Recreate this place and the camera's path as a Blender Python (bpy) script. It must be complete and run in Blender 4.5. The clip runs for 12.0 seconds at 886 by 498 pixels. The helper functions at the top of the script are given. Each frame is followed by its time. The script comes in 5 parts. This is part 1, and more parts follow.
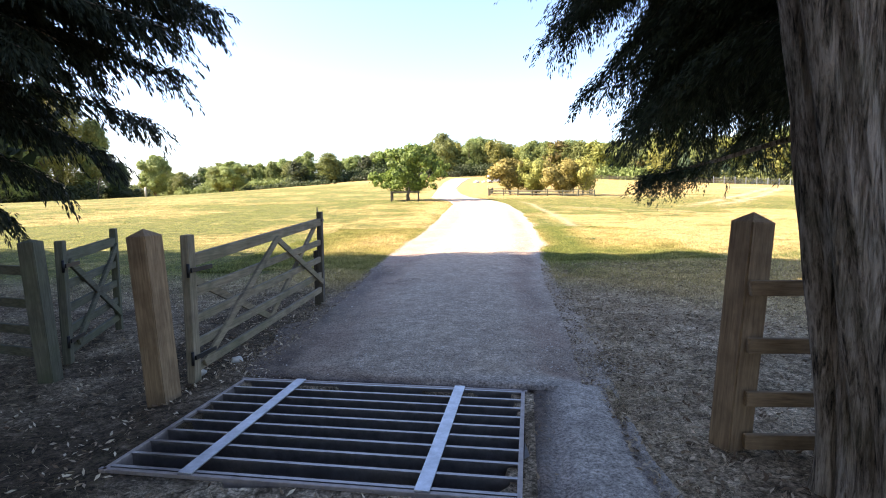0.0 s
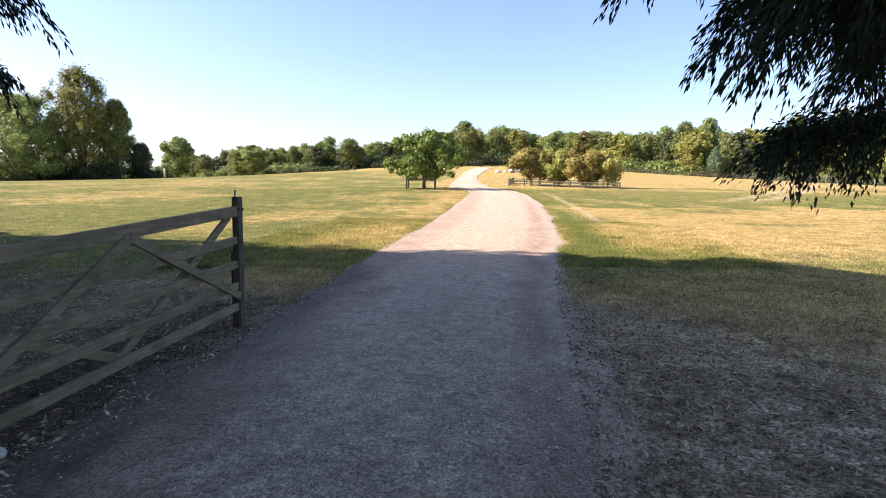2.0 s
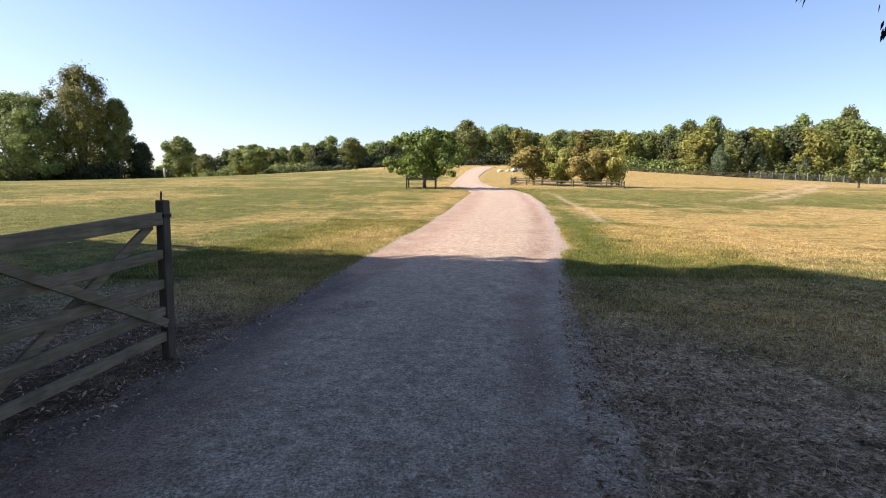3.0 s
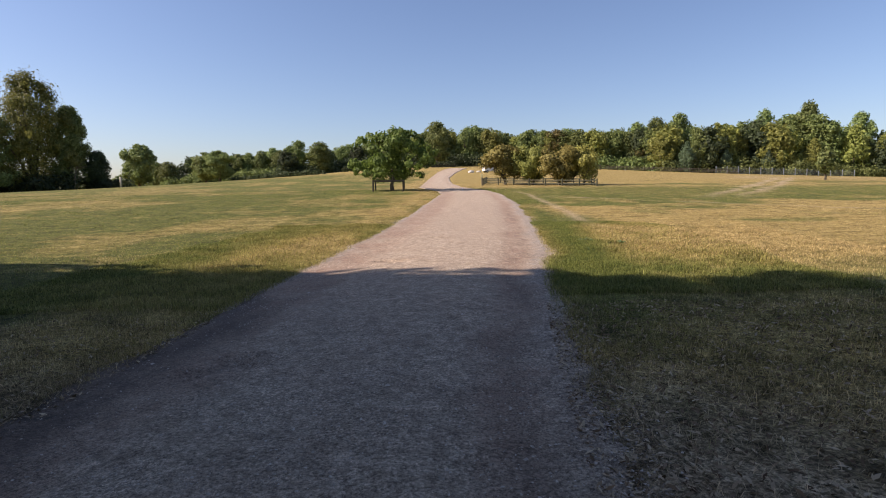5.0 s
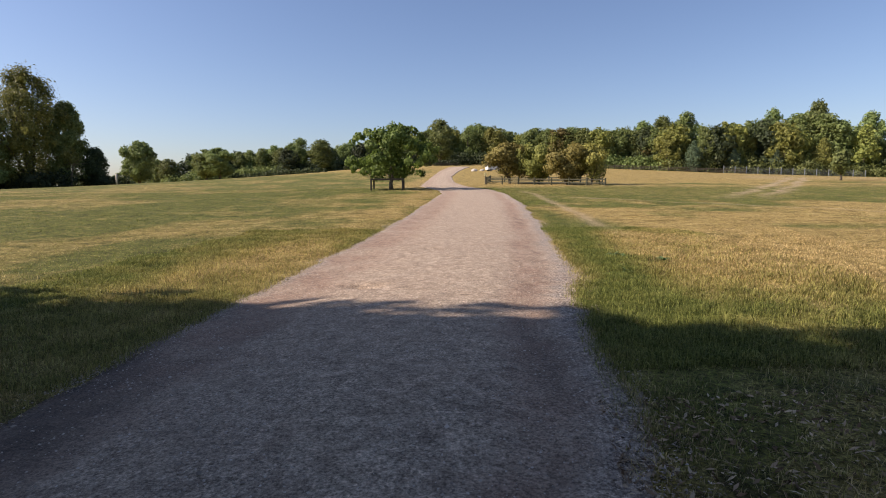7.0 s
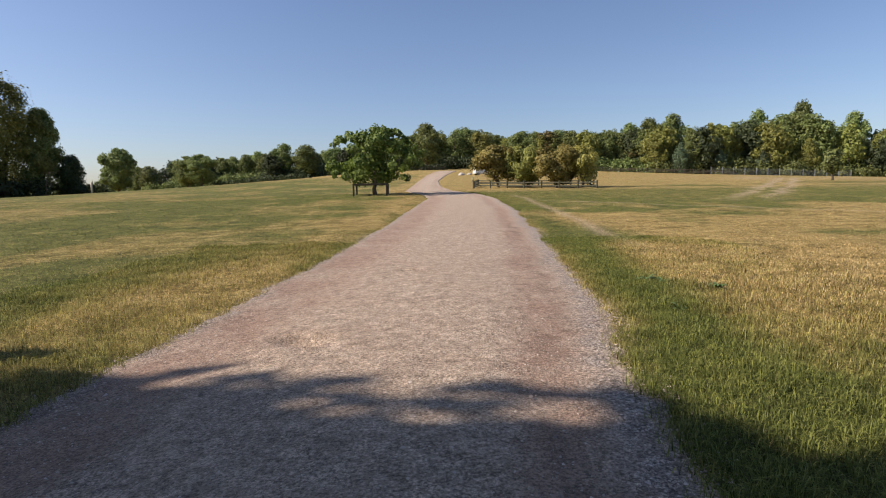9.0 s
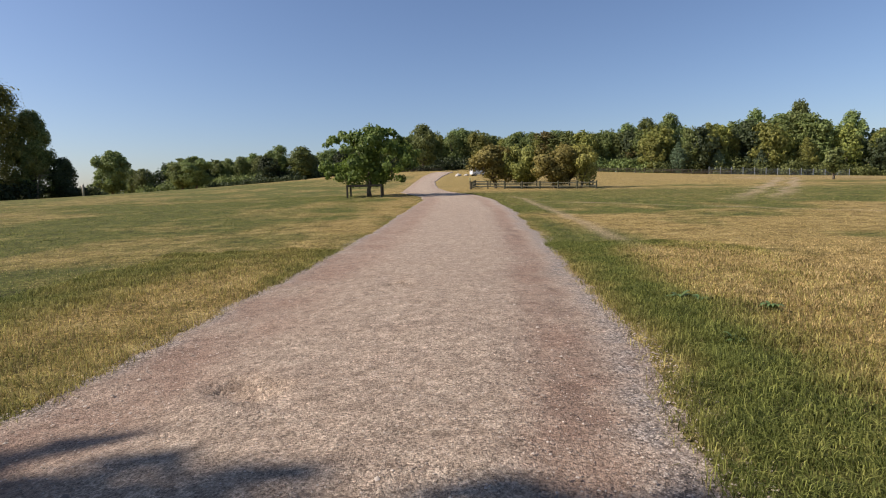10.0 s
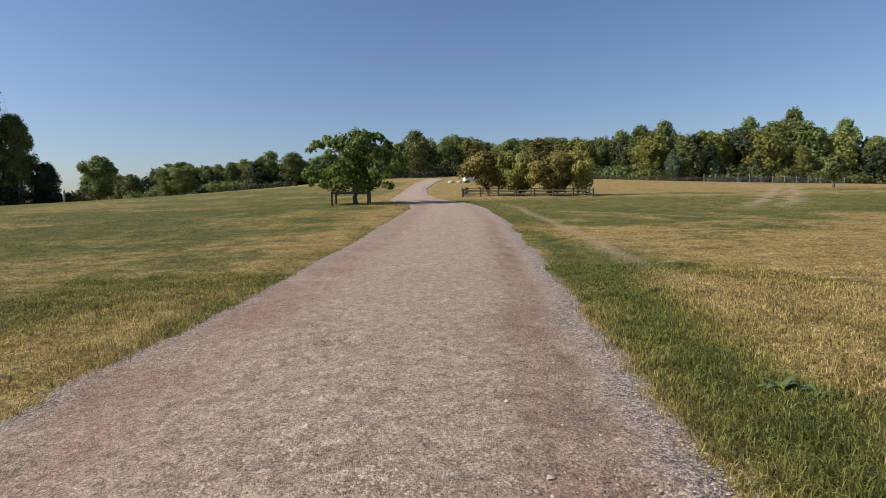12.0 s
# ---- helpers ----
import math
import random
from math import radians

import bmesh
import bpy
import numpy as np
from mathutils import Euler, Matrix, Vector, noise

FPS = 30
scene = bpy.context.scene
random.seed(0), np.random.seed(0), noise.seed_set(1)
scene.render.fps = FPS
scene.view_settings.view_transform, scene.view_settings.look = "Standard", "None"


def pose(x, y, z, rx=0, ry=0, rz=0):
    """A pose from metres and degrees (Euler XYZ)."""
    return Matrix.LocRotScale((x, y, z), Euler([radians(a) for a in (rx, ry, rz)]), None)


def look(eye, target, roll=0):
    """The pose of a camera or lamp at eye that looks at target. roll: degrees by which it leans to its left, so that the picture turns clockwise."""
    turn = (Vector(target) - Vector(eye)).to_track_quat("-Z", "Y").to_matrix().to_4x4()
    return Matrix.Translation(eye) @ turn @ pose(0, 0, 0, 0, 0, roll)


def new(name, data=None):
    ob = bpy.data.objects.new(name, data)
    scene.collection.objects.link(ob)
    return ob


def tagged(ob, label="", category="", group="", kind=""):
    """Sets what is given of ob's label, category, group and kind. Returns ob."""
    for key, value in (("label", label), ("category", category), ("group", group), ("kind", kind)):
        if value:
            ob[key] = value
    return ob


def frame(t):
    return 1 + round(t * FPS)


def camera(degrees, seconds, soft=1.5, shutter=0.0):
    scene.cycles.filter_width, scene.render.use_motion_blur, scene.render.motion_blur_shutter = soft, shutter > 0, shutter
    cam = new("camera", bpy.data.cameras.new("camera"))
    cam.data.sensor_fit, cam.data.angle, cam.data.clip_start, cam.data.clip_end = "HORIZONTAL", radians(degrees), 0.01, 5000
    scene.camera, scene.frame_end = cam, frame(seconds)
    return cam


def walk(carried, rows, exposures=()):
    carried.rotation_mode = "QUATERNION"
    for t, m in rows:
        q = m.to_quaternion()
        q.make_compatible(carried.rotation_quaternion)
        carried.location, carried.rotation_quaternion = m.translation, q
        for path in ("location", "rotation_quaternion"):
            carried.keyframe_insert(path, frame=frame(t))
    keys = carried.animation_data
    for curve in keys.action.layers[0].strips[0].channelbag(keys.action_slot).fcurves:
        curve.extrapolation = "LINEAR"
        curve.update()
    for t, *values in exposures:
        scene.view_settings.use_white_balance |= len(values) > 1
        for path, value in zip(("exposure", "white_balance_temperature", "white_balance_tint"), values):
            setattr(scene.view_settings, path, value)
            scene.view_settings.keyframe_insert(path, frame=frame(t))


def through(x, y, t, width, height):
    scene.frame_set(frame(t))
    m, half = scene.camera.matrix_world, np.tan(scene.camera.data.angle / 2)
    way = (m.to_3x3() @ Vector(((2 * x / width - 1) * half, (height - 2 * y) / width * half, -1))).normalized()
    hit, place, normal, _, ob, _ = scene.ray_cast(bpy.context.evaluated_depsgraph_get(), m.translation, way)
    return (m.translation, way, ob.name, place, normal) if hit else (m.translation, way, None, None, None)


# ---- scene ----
cam = camera(78.0, 12.0, 1.0)
METRES, EYE, TILT, LEAN, TURN = 15.8, 1.5, 0.0, 0.0, 0.0
ROWS = [
    (0.0, 0.0, 0.0, 0.0, -0.06, -5.38, 0.59),
    (0.5, 0.0096, 0.0439, -0.0013, 0.33, -5.68, 0.49),
    (1.0, 0.0178, 0.081, -0.0027, 0.81, -5.97, 0.11),
    (1.5, 0.0263, 0.121, -0.0031, 1.53, -6.32, -0.74),
    (2.0, 0.035, 0.157, -0.0032, 2.25, -6.52, -0.89),
    (2.5, 0.0407, 0.1959, -0.0021, 2.88, -6.58, -1.07),
    (3.0, 0.0463, 0.2303, -0.0024, 2.53, -6.59, -0.81),
    (5.0, 0.0633, 0.3928, -0.0122, -0.39, -6.29, 0.61),
    (5.5, 0.0668, 0.4392, -0.0119, -0.37, -6.39, 0.69),
    (6.0, 0.0735, 0.4836, -0.0123, -0.17, -6.42, 0.59),
    (6.5, 0.0764, 0.5256, -0.0112, 0.08, -6.37, 0.45),
    (7.0, 0.0771, 0.5671, -0.0097, -0.04, -6.43, 0.34),
    (9.0, 0.0852, 0.7319, -0.0087, -1.35, -5.98, 1.02),
    (9.5, 0.0918, 0.7761, -0.0095, -1.5, -5.94, 1.21),
    (10.0, 0.092, 0.82, -0.0094, -1.66, -5.86, 1.3),
    (10.5, 0.0987, 0.8661, -0.0087, -2.0, -5.64, 1.16),
    (11.0, 0.1052, 0.9078, -0.0066, -2.08, -5.48, 1.19),
    (11.5, 0.1116, 0.9505, -0.0045, -2.06, -5.38, 0.99),
    (12.0, 0.1199, 0.9896, -0.003, -2.29, -5.19, 1.13),
]
EXPO = [(0.0, 2.3, 7000, 23), (1.0, 1.95, 6900, 23), (2.0, 1.55, 6800, 23), (3.2, 1.08, 6800, 23), (4.8, 0.57, 6800, 23), (7.0, 0.47, 6800, 22), (9.0, 0.38, 6700, 20), (12.0, 0.08, 6350, 17)]
walk(cam, [(t, pose(0, 0, EYE, TILT, LEAN, TURN) @ pose(METRES * x, METRES * y, METRES * z, 90 + pitch, roll, yaw)) for t, x, y, z, yaw, pitch, roll in ROWS], EXPO)

# ---- sky and sun ----
SUN_EL, SUN_AZ = 38.0, 265.0
world = bpy.data.worlds.new("world")
scene.world = world
world.use_nodes = True
wt = world.node_tree
sky = wt.nodes.new("ShaderNodeTexSky")
sky.sky_type = "NISHITA"
sky.sun_disc = False
sky.sun_elevation, sky.sun_rotation = radians(SUN_EL), radians(SUN_AZ)
sky.air_density, sky.dust_density, sky.ozone_density = 1.0, 0.9, 4.5
wt.links.new(sky.outputs[0], wt.nodes["Background"].inputs[0])
wt.nodes["Background"].inputs[1].default_value = 0.1
sun = new("sun", bpy.data.lights.new("sun", "SUN"))
sun.data.energy, sun.data.angle, sun.data.color = 5.0, radians(0.55), (1.0, 0.93, 0.82)
sv = Vector((math.sin(radians(SUN_AZ)) * math.cos(radians(SUN_EL)), math.cos(radians(SUN_AZ)) * math.cos(radians(SUN_EL)), math.sin(radians(SUN_EL))))
sun.matrix_world = look(sv * 100, (0, 0, 0))
rng = np.random.default_rng(7)


# ---- numbers for the land ----
def vnoise(x, y, seed=0):
    """Smooth value noise in the range 0 to 1."""
    x, y = np.asarray(x, float) + 1000.0, np.asarray(y, float) + 1000.0
    xi, yi = np.floor(x), np.floor(y)
    u, v = x - xi, y - yi
    u, v = u * u * (3 - 2 * u), v * v * (3 - 2 * v)

    def h(a, b):
        q = np.sin(a * 127.1 + b * 311.7 + seed * 74.7) * 43758.5453
        return q - np.floor(q)
    return (h(xi, yi) * (1 - u) + h(xi + 1, yi) * u) * (1 - v) + (h(xi, yi + 1) * (1 - u) + h(xi + 1, yi + 1) * u) * v


def soft(v, k):
    return k * np.logaddexp(0, v / k)


def step(a, b, v):
    q = np.clip((np.asarray(v, float) - a) / (b - a), 0, 1)
    return q * q * (3 - 2 * q)


def land(x, y):
    """Height of the smooth land."""
    x, y = np.asarray(x, float), np.asarray(y, float)
    far = 0.03 * soft(y - 30, 4) + 0.028 * soft(y - 85, 12)
    far = far * np.exp(-(x / np.where(x < 0, 92.0, 160.0)) ** 2)
    dip = -0.11 * (1 - np.tanh(x / 1.5)) * np.exp(-((y - 17) / 8.5) ** 2)
    low = -0.1 / (1 + np.exp(np.clip((x + 2.3) / 0.12, -50, 50))) * np.exp(-((y - 3.8) / 2.2) ** 2)
    return far + dip + low - 0.06


GRID_C, GRID_A, GRID_W, GRID_L = (-0.68, 3.69), radians(-9), 2.48, 1.66


def turf(x, y):
    """Height of the uneven meadow surface."""
    d = off_road(x, y)
    rough = 0.05 * (vnoise(np.asarray(x) / 0.5, np.asarray(y) / 0.5, 4) - 0.5) + 0.09 * (vnoise(np.asarray(x) / 1.7, np.asarray(y) / 1.7, 6) - 0.5)
    z = land(x, y) + rough * step(0.0, 1.0, d) + 0.03 * step(0.05, 0.6, d) * step(8, 16, y)
    c, s = math.cos(GRID_A), math.sin(GRID_A)
    u = (np.asarray(x) - GRID_C[0]) * c + (np.asarray(y) - GRID_C[1]) * s
    v = -(np.asarray(x) - GRID_C[0]) * s + (np.asarray(y) - GRID_C[1]) * c
    w = 1 - step(0.12, 0.6, np.maximum(np.abs(u) - GRID_W / 2, np.abs(v) - GRID_L / 2))
    return z * (1 - w) + (float(land(-0.3, 3.6)) - 0.012) * w


EDGE_L = np.array([(-6, -1.9), (2.5, 0.45), (4.3, 0.72), (4.74, -1.6), (5.0, -1.95), (9, -1.85), (13, -1.9), (17, -1.72), (21, -1.4), (26.5, -0.9), (32, -0.52), (47, 0.4), (57, 1.05), (62, 1.0), (67, 0.2), (76, -1.5), (93, -1.3), (117, -0.66), (153, 0.6), (188, 3.0), (230, 9.0)])
EDGE_R = np.array([(-6, 1.2), (3.2, 1.2), (6, 1.65), (10, 2.12), (16, 3.0), (17.1, 3.3), (18.2, 3.52), (19.2, 3.64), (22.3, 4.02), (25, 4.4), (30, 4.95), (41, 6.0), (55, 6.7), (65, 6.2), (70, 5.0), (78, 3.8), (91, 2.9), (115, 3.0), (150, 5.4), (184, 8.6), (230, 14.6)])


def edge_l(y):
    return np.interp(y, EDGE_L[:, 0], EDGE_L[:, 1])


def edge_r(y):
    return np.interp(y, EDGE_R[:, 0], EDGE_R[:, 1])


def in_grid(x, y, grow=0.0):
    c, s = math.cos(GRID_A), math.sin(GRID_A)
    u = (x - GRID_C[0]) * c + (y - GRID_C[1]) * s
    v = -(x - GRID_C[0]) * s + (y - GRID_C[1]) * c
    return (np.abs(u) < GRID_W / 2 + grow) & (np.abs(v) < GRID_L / 2 + grow)


def off_road(x, y):
    """Metres outside the gravel, negative on it."""
    return np.maximum(edge_l(y) - x, x - edge_r(y))


def zones(x, y):
    """Weights of green turf, straw and bare litter on the meadow."""
    x, y = np.asarray(x, float), np.asarray(y, float)
    n1, n2, n3 = vnoise(x / 7, y / 9, 1), vnoise(x / 2.2, y / 3.0, 2), vnoise(x / 25, y / 14, 3)
    d = off_road(x, y)
    litter = 1 - step(7.0, 12.0, y + 4 * (n1 - 0.5) + 3 * (n2 - 0.5) + 0.12 * x)
    right = step(-1, 3, x)
    strip = np.exp(-((d - 0.6) / (0.48 + 0.25 * n2)) ** 2) * step(9, 15, y) * (1 - step(28, 45, y))
    # green turf band, made wide and strong so its darker colour deepens the shade
    lush_shade = np.exp(-((y + 0.2 * x - 14.8) / 3.0) ** 2) * (0.55 + 0.3 * right + 0.5 * (n2 - 0.5))
    band = step(0.45, 0.65, vnoise(x / 40 + 3, y / 6, 5))
    straw_r = step(0.25, 0.55, 0.55 * n1 + 0.45 * n2 + 0.12 - 0.1 * band)
    straw_l = step(0.38, 0.74, 0.5 * n1 + 0.5 * n2 + 0.15 * np.exp(-(d / 3.0) ** 2))
    straw_l = np.clip(0.06 + 0.5 * straw_l + 0.6 * np.exp(-((d - 0.9) / 1.6) ** 2), 0, 1)
    straw = straw_r * right + straw_l * (1 - right)
    straw = straw * (1 - 0.75 * right * step(38, 47, y + 6 * (n1 - 0.5)) * (1 - step(66, 82, y)))
    straw = np.maximum(straw, step(78, 105, y + 55 * (right - 1) * step(4, 30, -x)) * (0.7 + 0.3 * n3) * (0.45 + 0.55 * np.maximum(right, step(150, 185, y))))
    straw = straw * (1 - 0.9 * np.clip(strip * right, 0, 1)) * (1 - 0.8 * np.clip(lush_shade, 0, 1))
    knoll = np.exp(-(((x - 72) / 22) ** 2 + ((y - 118) / 14) ** 2))
    trail = np.exp(-((d - 1.9 - 0.5 * n1) / 0.28) ** 2) * step(22, 30, y) * (1 - step(55, 65, y)) * right
    dirt = np.clip(np.maximum(knoll * 0.6 * step(0.3, 0.8, n2 * 0.5 + n1 * 0.5), trail * 0.7), 0, 1)
    return np.clip(straw, 0, 1), np.clip(litter, 0, 1), dirt


def bare_soil(x, y):
    """Share of trodden dark earth beside the gateway."""
    x, y = np.asarray(x, float), np.asarray(y, float)
    n = 0.6 * vnoise(x / 0.9, y / 0.9, 41) + 0.4 * vnoise(x / 0.25, y / 0.25, 42)
    left = (1 - step(-1.9, -0.9, x)) * (1 - step(7.5, 12.5, y)) * (0.55 + 0.45 * np.exp(-((x + 2.2) / 1.3) ** 2))
    return np.clip(1.9 * left * (0.25 + n) - 0.25, 0, 1)


# ---- materials ----
def shader(name, rough=0.8, metal=0.0, spec=0.3):
    m = bpy.data.materials.new(name)
    m.use_nodes = True
    b = m.node_tree.nodes["Principled BSDF"]
    b.inputs["Roughness"].default_value, b.inputs["Metallic"].default_value = rough, metal
    b.inputs["Specular IOR Level"].default_value = spec
    return m, m.node_tree, b


def node(nt, kind, **put):
    n = nt.nodes.new("ShaderNode" + kind)
    for k, v in put.items():
        if hasattr(v, "is_output"):
            nt.links.new(v, n.inputs[k.replace("_", " ")])
        else:
            n.inputs[k.replace("_", " ")].default_value = v
    return n


def coords(nt, world_space=True, scale=(1, 1, 1)):
    if world_space:
        v = nt.nodes.new("ShaderNodeNewGeometry").outputs["Position"]
    else:
        v = nt.nodes.new("ShaderNodeTexCoord").outputs["Object"]
    return node(nt, "Mapping", Vector=v, Scale=scale).outputs[0]


def grain(nt, vec, scale, detail=4.0, rough=0.6):
    return node(nt, "TexNoise", Vector=vec, Scale=scale, Detail=detail, Roughness=rough).outputs["Fac"]


def ramp(nt, fac, *stops):
    n = nt.nodes.new("ShaderNodeValToRGB")
    nt.links.new(fac, n.inputs[0])
    e = n.color_ramp.elements
    while len(e) < len(stops):
        e.new(0.5)
    for el, (p, c) in zip(e, stops):
        el.position, el.color = p, (*c, 1) if len(c) == 3 else c
    return n.outputs[0]


def mix(nt, fac, a, b, way="MIX"):
    n = nt.nodes.new("ShaderNodeMix")
    n.data_type, n.blend_type = "RGBA", way
    for sock, v in ((n.inputs[0], fac), (n.inputs[6], a), (n.inputs[7], b)):
        if hasattr(v, "is_output"):
            nt.links.new(v, sock)
        else:
            sock.default_value = (*v, 1) if isinstance(v, tuple) else v
    return n.outputs[2]


def maths(nt, op, a, b=0.5):
    n = nt.nodes.new("ShaderNodeMath")
    n.operation = op
    for sock, v in ((n.inputs[0], a), (n.inputs[1], b)):
        if hasattr(v, "is_output"):
            nt.links.new(v, sock)
        else:
            sock.default_value = v
    return n.outputs[0]


def bumped(nt, b, height, strength, distance):
    n = node(nt, "Bump", Height=height, Strength=strength, Distance=distance)
    nt.links.new(n.outputs[0], b.inputs["Normal"])


def wood_mat(name, dark, light, green=0.0, along=(18, 18, 1.2)):
    m, nt, b = shader(name, 0.85)
    v = coords(nt, False)
    g = node(nt, "TexNoise", Vector=coords(nt, False, along), Scale=3.0, Detail=6.0, Roughness=0.65, Distortion=0.4).outputs["Fac"]
    c = ramp(nt, g, (0.3, dark), (0.7, light))
    st = grain(nt, v, 4.0, 5.0)
    c = mix(nt, ramp(nt, st, (0.45, (0, 0, 0)), (0.75, (0.7, 0.7, 0.7))), c, tuple(0.55 * q for q in dark))
    if green:
        c = mix(nt, ramp(nt, grain(nt, v, 2.3), (0.42, (0, 0, 0)), (0.7, (green, green, green))), c, (0.09, 0.1, 0.045))
    nt.links.new(c, b.inputs["Base Color"])
    bumped(nt, b, g, 0.5, 0.006)
    return m


def leaf_mat(name, low, high, rough=0.6, through=0.35):
    m, nt, b = shader(name, rough, 0, 0.25)
    isl = nt.nodes.new("ShaderNodeNewGeometry").outputs["Random Per Island"]
    rnd = nt.nodes.new("ShaderNodeObjectInfo").outputs["Random"]
    big = grain(nt, coords(nt, False), 0.45, 2.0)
    f = maths(nt, "ADD", maths(nt, "MULTIPLY", isl, 0.55), maths(nt, "MULTIPLY", big, 0.55))
    c = ramp(nt, f, (0.15, low), (0.85, high))
    hs = node(nt, "HueSaturation", Color=c, Hue=maths(nt, "ADD", maths(nt, "MULTIPLY", rnd, 0.03), 0.487), Value=maths(nt, "ADD", maths(nt, "MULTIPLY", rnd, 0.5), 0.75))
    nt.links.new(hs.outputs[0], b.inputs["Base Color"])
    tr = node(nt, "BsdfTranslucent", Color=hs.outputs[0])
    mx = node(nt, "MixShader", Fac=through)
    nt.links.new(b.outputs[0], mx.inputs[1])
    nt.links.new(tr.outputs[0], mx.inputs[2])
    nt.links.new(mx.outputs[0], nt.nodes["Material Output"].inputs["Surface"])
    return m


def meadow_colour(nt, vec):
    """Straw, turf and litter tones mixed by the zone weights."""
    at = nt.nodes.new("ShaderNodeAttribute")
    at.attribute_name = "zone"
    sep = node(nt, "SeparateColor", Color=at.outputs["Color"])
    n1, n2, n3 = grain(nt, vec, 1.3, 5.0), grain(nt, vec, 9.0, 5.0), grain(nt, vec, 0.25, 4.0)
    n4 = node(nt, "TexNoise", Vector=vec, Scale=3.3, Detail=6.0, Roughness=0.75).outputs["Fac"]
    mixed = maths(nt, "ADD", maths(nt, "MULTIPLY", n1, 0.35), maths(nt, "ADD", maths(nt, "MULTIPLY", n2, 0.35), maths(nt, "MULTIPLY", n4, 0.3)))
    turf = ramp(nt, mixed, (0.4, (0.035, 0.06, 0.011)), (0.5, (0.115, 0.15, 0.027)), (0.6, (0.24, 0.235, 0.06)))
    straw = ramp(nt, mixed, (0.39, (0.17, 0.122, 0.036)), (0.5, (0.46, 0.328, 0.108)), (0.6, (0.68, 0.52, 0.22)))
    litter = ramp(nt, mixed, (0.39, (0.1, 0.068, 0.045)), (0.5, (0.45, 0.335, 0.225)), (0.6, (0.78, 0.63, 0.45)))
    dirt = ramp(nt, mixed, (0.3, (0.46, 0.34, 0.19)), (0.7, (0.66, 0.53, 0.35)))
    jig = maths(nt, "ADD", sep.outputs[0], maths(nt, "MULTIPLY", maths(nt, "SUBTRACT", maths(nt, "ADD", maths(nt, "MULTIPLY", n1, 0.6), maths(nt, "MULTIPLY", n3, 0.4)), 0.5), 1.6))
    c = mix(nt, ramp(nt, jig, (0.15, (0.04, 0.04, 0.04)), (0.85, (0.95, 0.95, 0.95))), turf, straw)
    c = mix(nt, sep.outputs[1], c, litter)
    xyz = node(nt, "SeparateXYZ", Vector=vec)
    px, py = xyz.outputs[0], xyz.outputs[1]
    wander = maths(nt, "MULTIPLY", maths(nt, "SUBTRACT", n3, 0.5), 5.0)
    q = maths(nt, "ADD", maths(nt, "ADD", maths(nt, "MULTIPLY", px, 0.822), maths(nt, "MULTIPLY", py, -0.569)), maths(nt, "ADD", wander, 8.34))
    ruts = maths(nt, "ABSOLUTE", maths(nt, "SUBTRACT", maths(nt, "ABSOLUTE", q), 1.2))
    worn = ramp(nt, maths(nt, "ADD", maths(nt, "MULTIPLY", ruts, 0.6), maths(nt, "MULTIPLY", n1, 0.5)), (0.25, (0.95, 0.95, 0.95)), (0.85, (0, 0, 0)))
    span = ramp(nt, maths(nt, "DIVIDE", py, 160.0), (0.28, (0, 0, 0)), (0.36, (1, 1, 1)), (0.7, (1, 1, 1)), (0.78, (0, 0, 0)))
    cross = maths(nt, "ABSOLUTE", maths(nt, "ADD", maths(nt, "ADD", maths(nt, "MULTIPLY", px, 0.814), maths(nt, "MULTIPLY", py, 0.581)), maths(nt, "ADD", maths(nt, "MULTIPLY", wander, 0.3), -37.5)))
    thin = ramp(nt, maths(nt, "ADD", maths(nt, "MULTIPLY", cross, 0.9), maths(nt, "MULTIPLY", n1, 0.6)), (0.3, (0.7, 0.7, 0.7)), (0.7, (0, 0, 0)))
    aside = ramp(nt, maths(nt, "DIVIDE", px, 40.0), (0.2, (0, 0, 0)), (0.3, (1, 1, 1)))
    c = mix(nt, maths(nt, "MULTIPLY", worn, span), c, dirt)
    c = mix(nt, maths(nt, "MULTIPLY", thin, aside), c, dirt)
    earth = ramp(nt, mixed, (0.4, (0.03, 0.021, 0.015)), (0.5, (0.1, 0.068, 0.047)), (0.6, (0.22, 0.155, 0.11)))
    c = mix(nt, at.outputs["Alpha"], c, earth)
    return mix(nt, sep.outputs[2], c, dirt), n2


def meadow_mat():
    m, nt, b = shader("meadow_ground", 0.95, 0, 0.1)
    v = coords(nt)
    c, n2 = meadow_colour(nt, v)
    f = grain(nt, coords(nt, True, (1, 1, 1)), 45.0, 4.0, 0.7)
    c = mix(nt, ramp(nt, f, (0.42, (0.75, 0.75, 0.75)), (0.6, (0, 0, 0))), c, (0.07, 0.055, 0.028))
    tufts = ramp(nt, node(nt, "TexNoise", Vector=coords(nt, True, (1.0, 1.0, 1.0)), Scale=13.0, Detail=5.0, Roughness=0.8, Distortion=1.2).outputs["Fac"], (0.38, (0.4, 0.39, 0.37)), (0.5, (1.08, 1.08, 1.06)), (0.62, (1.75, 1.75, 1.7)))
    c = mix(nt, 1.0, c, tufts, "MULTIPLY")
    nt.links.new(c, b.inputs["Base Color"])
    bumped(nt, b, maths(nt, "ADD", f, n2), 0.8, 0.05)
    return m


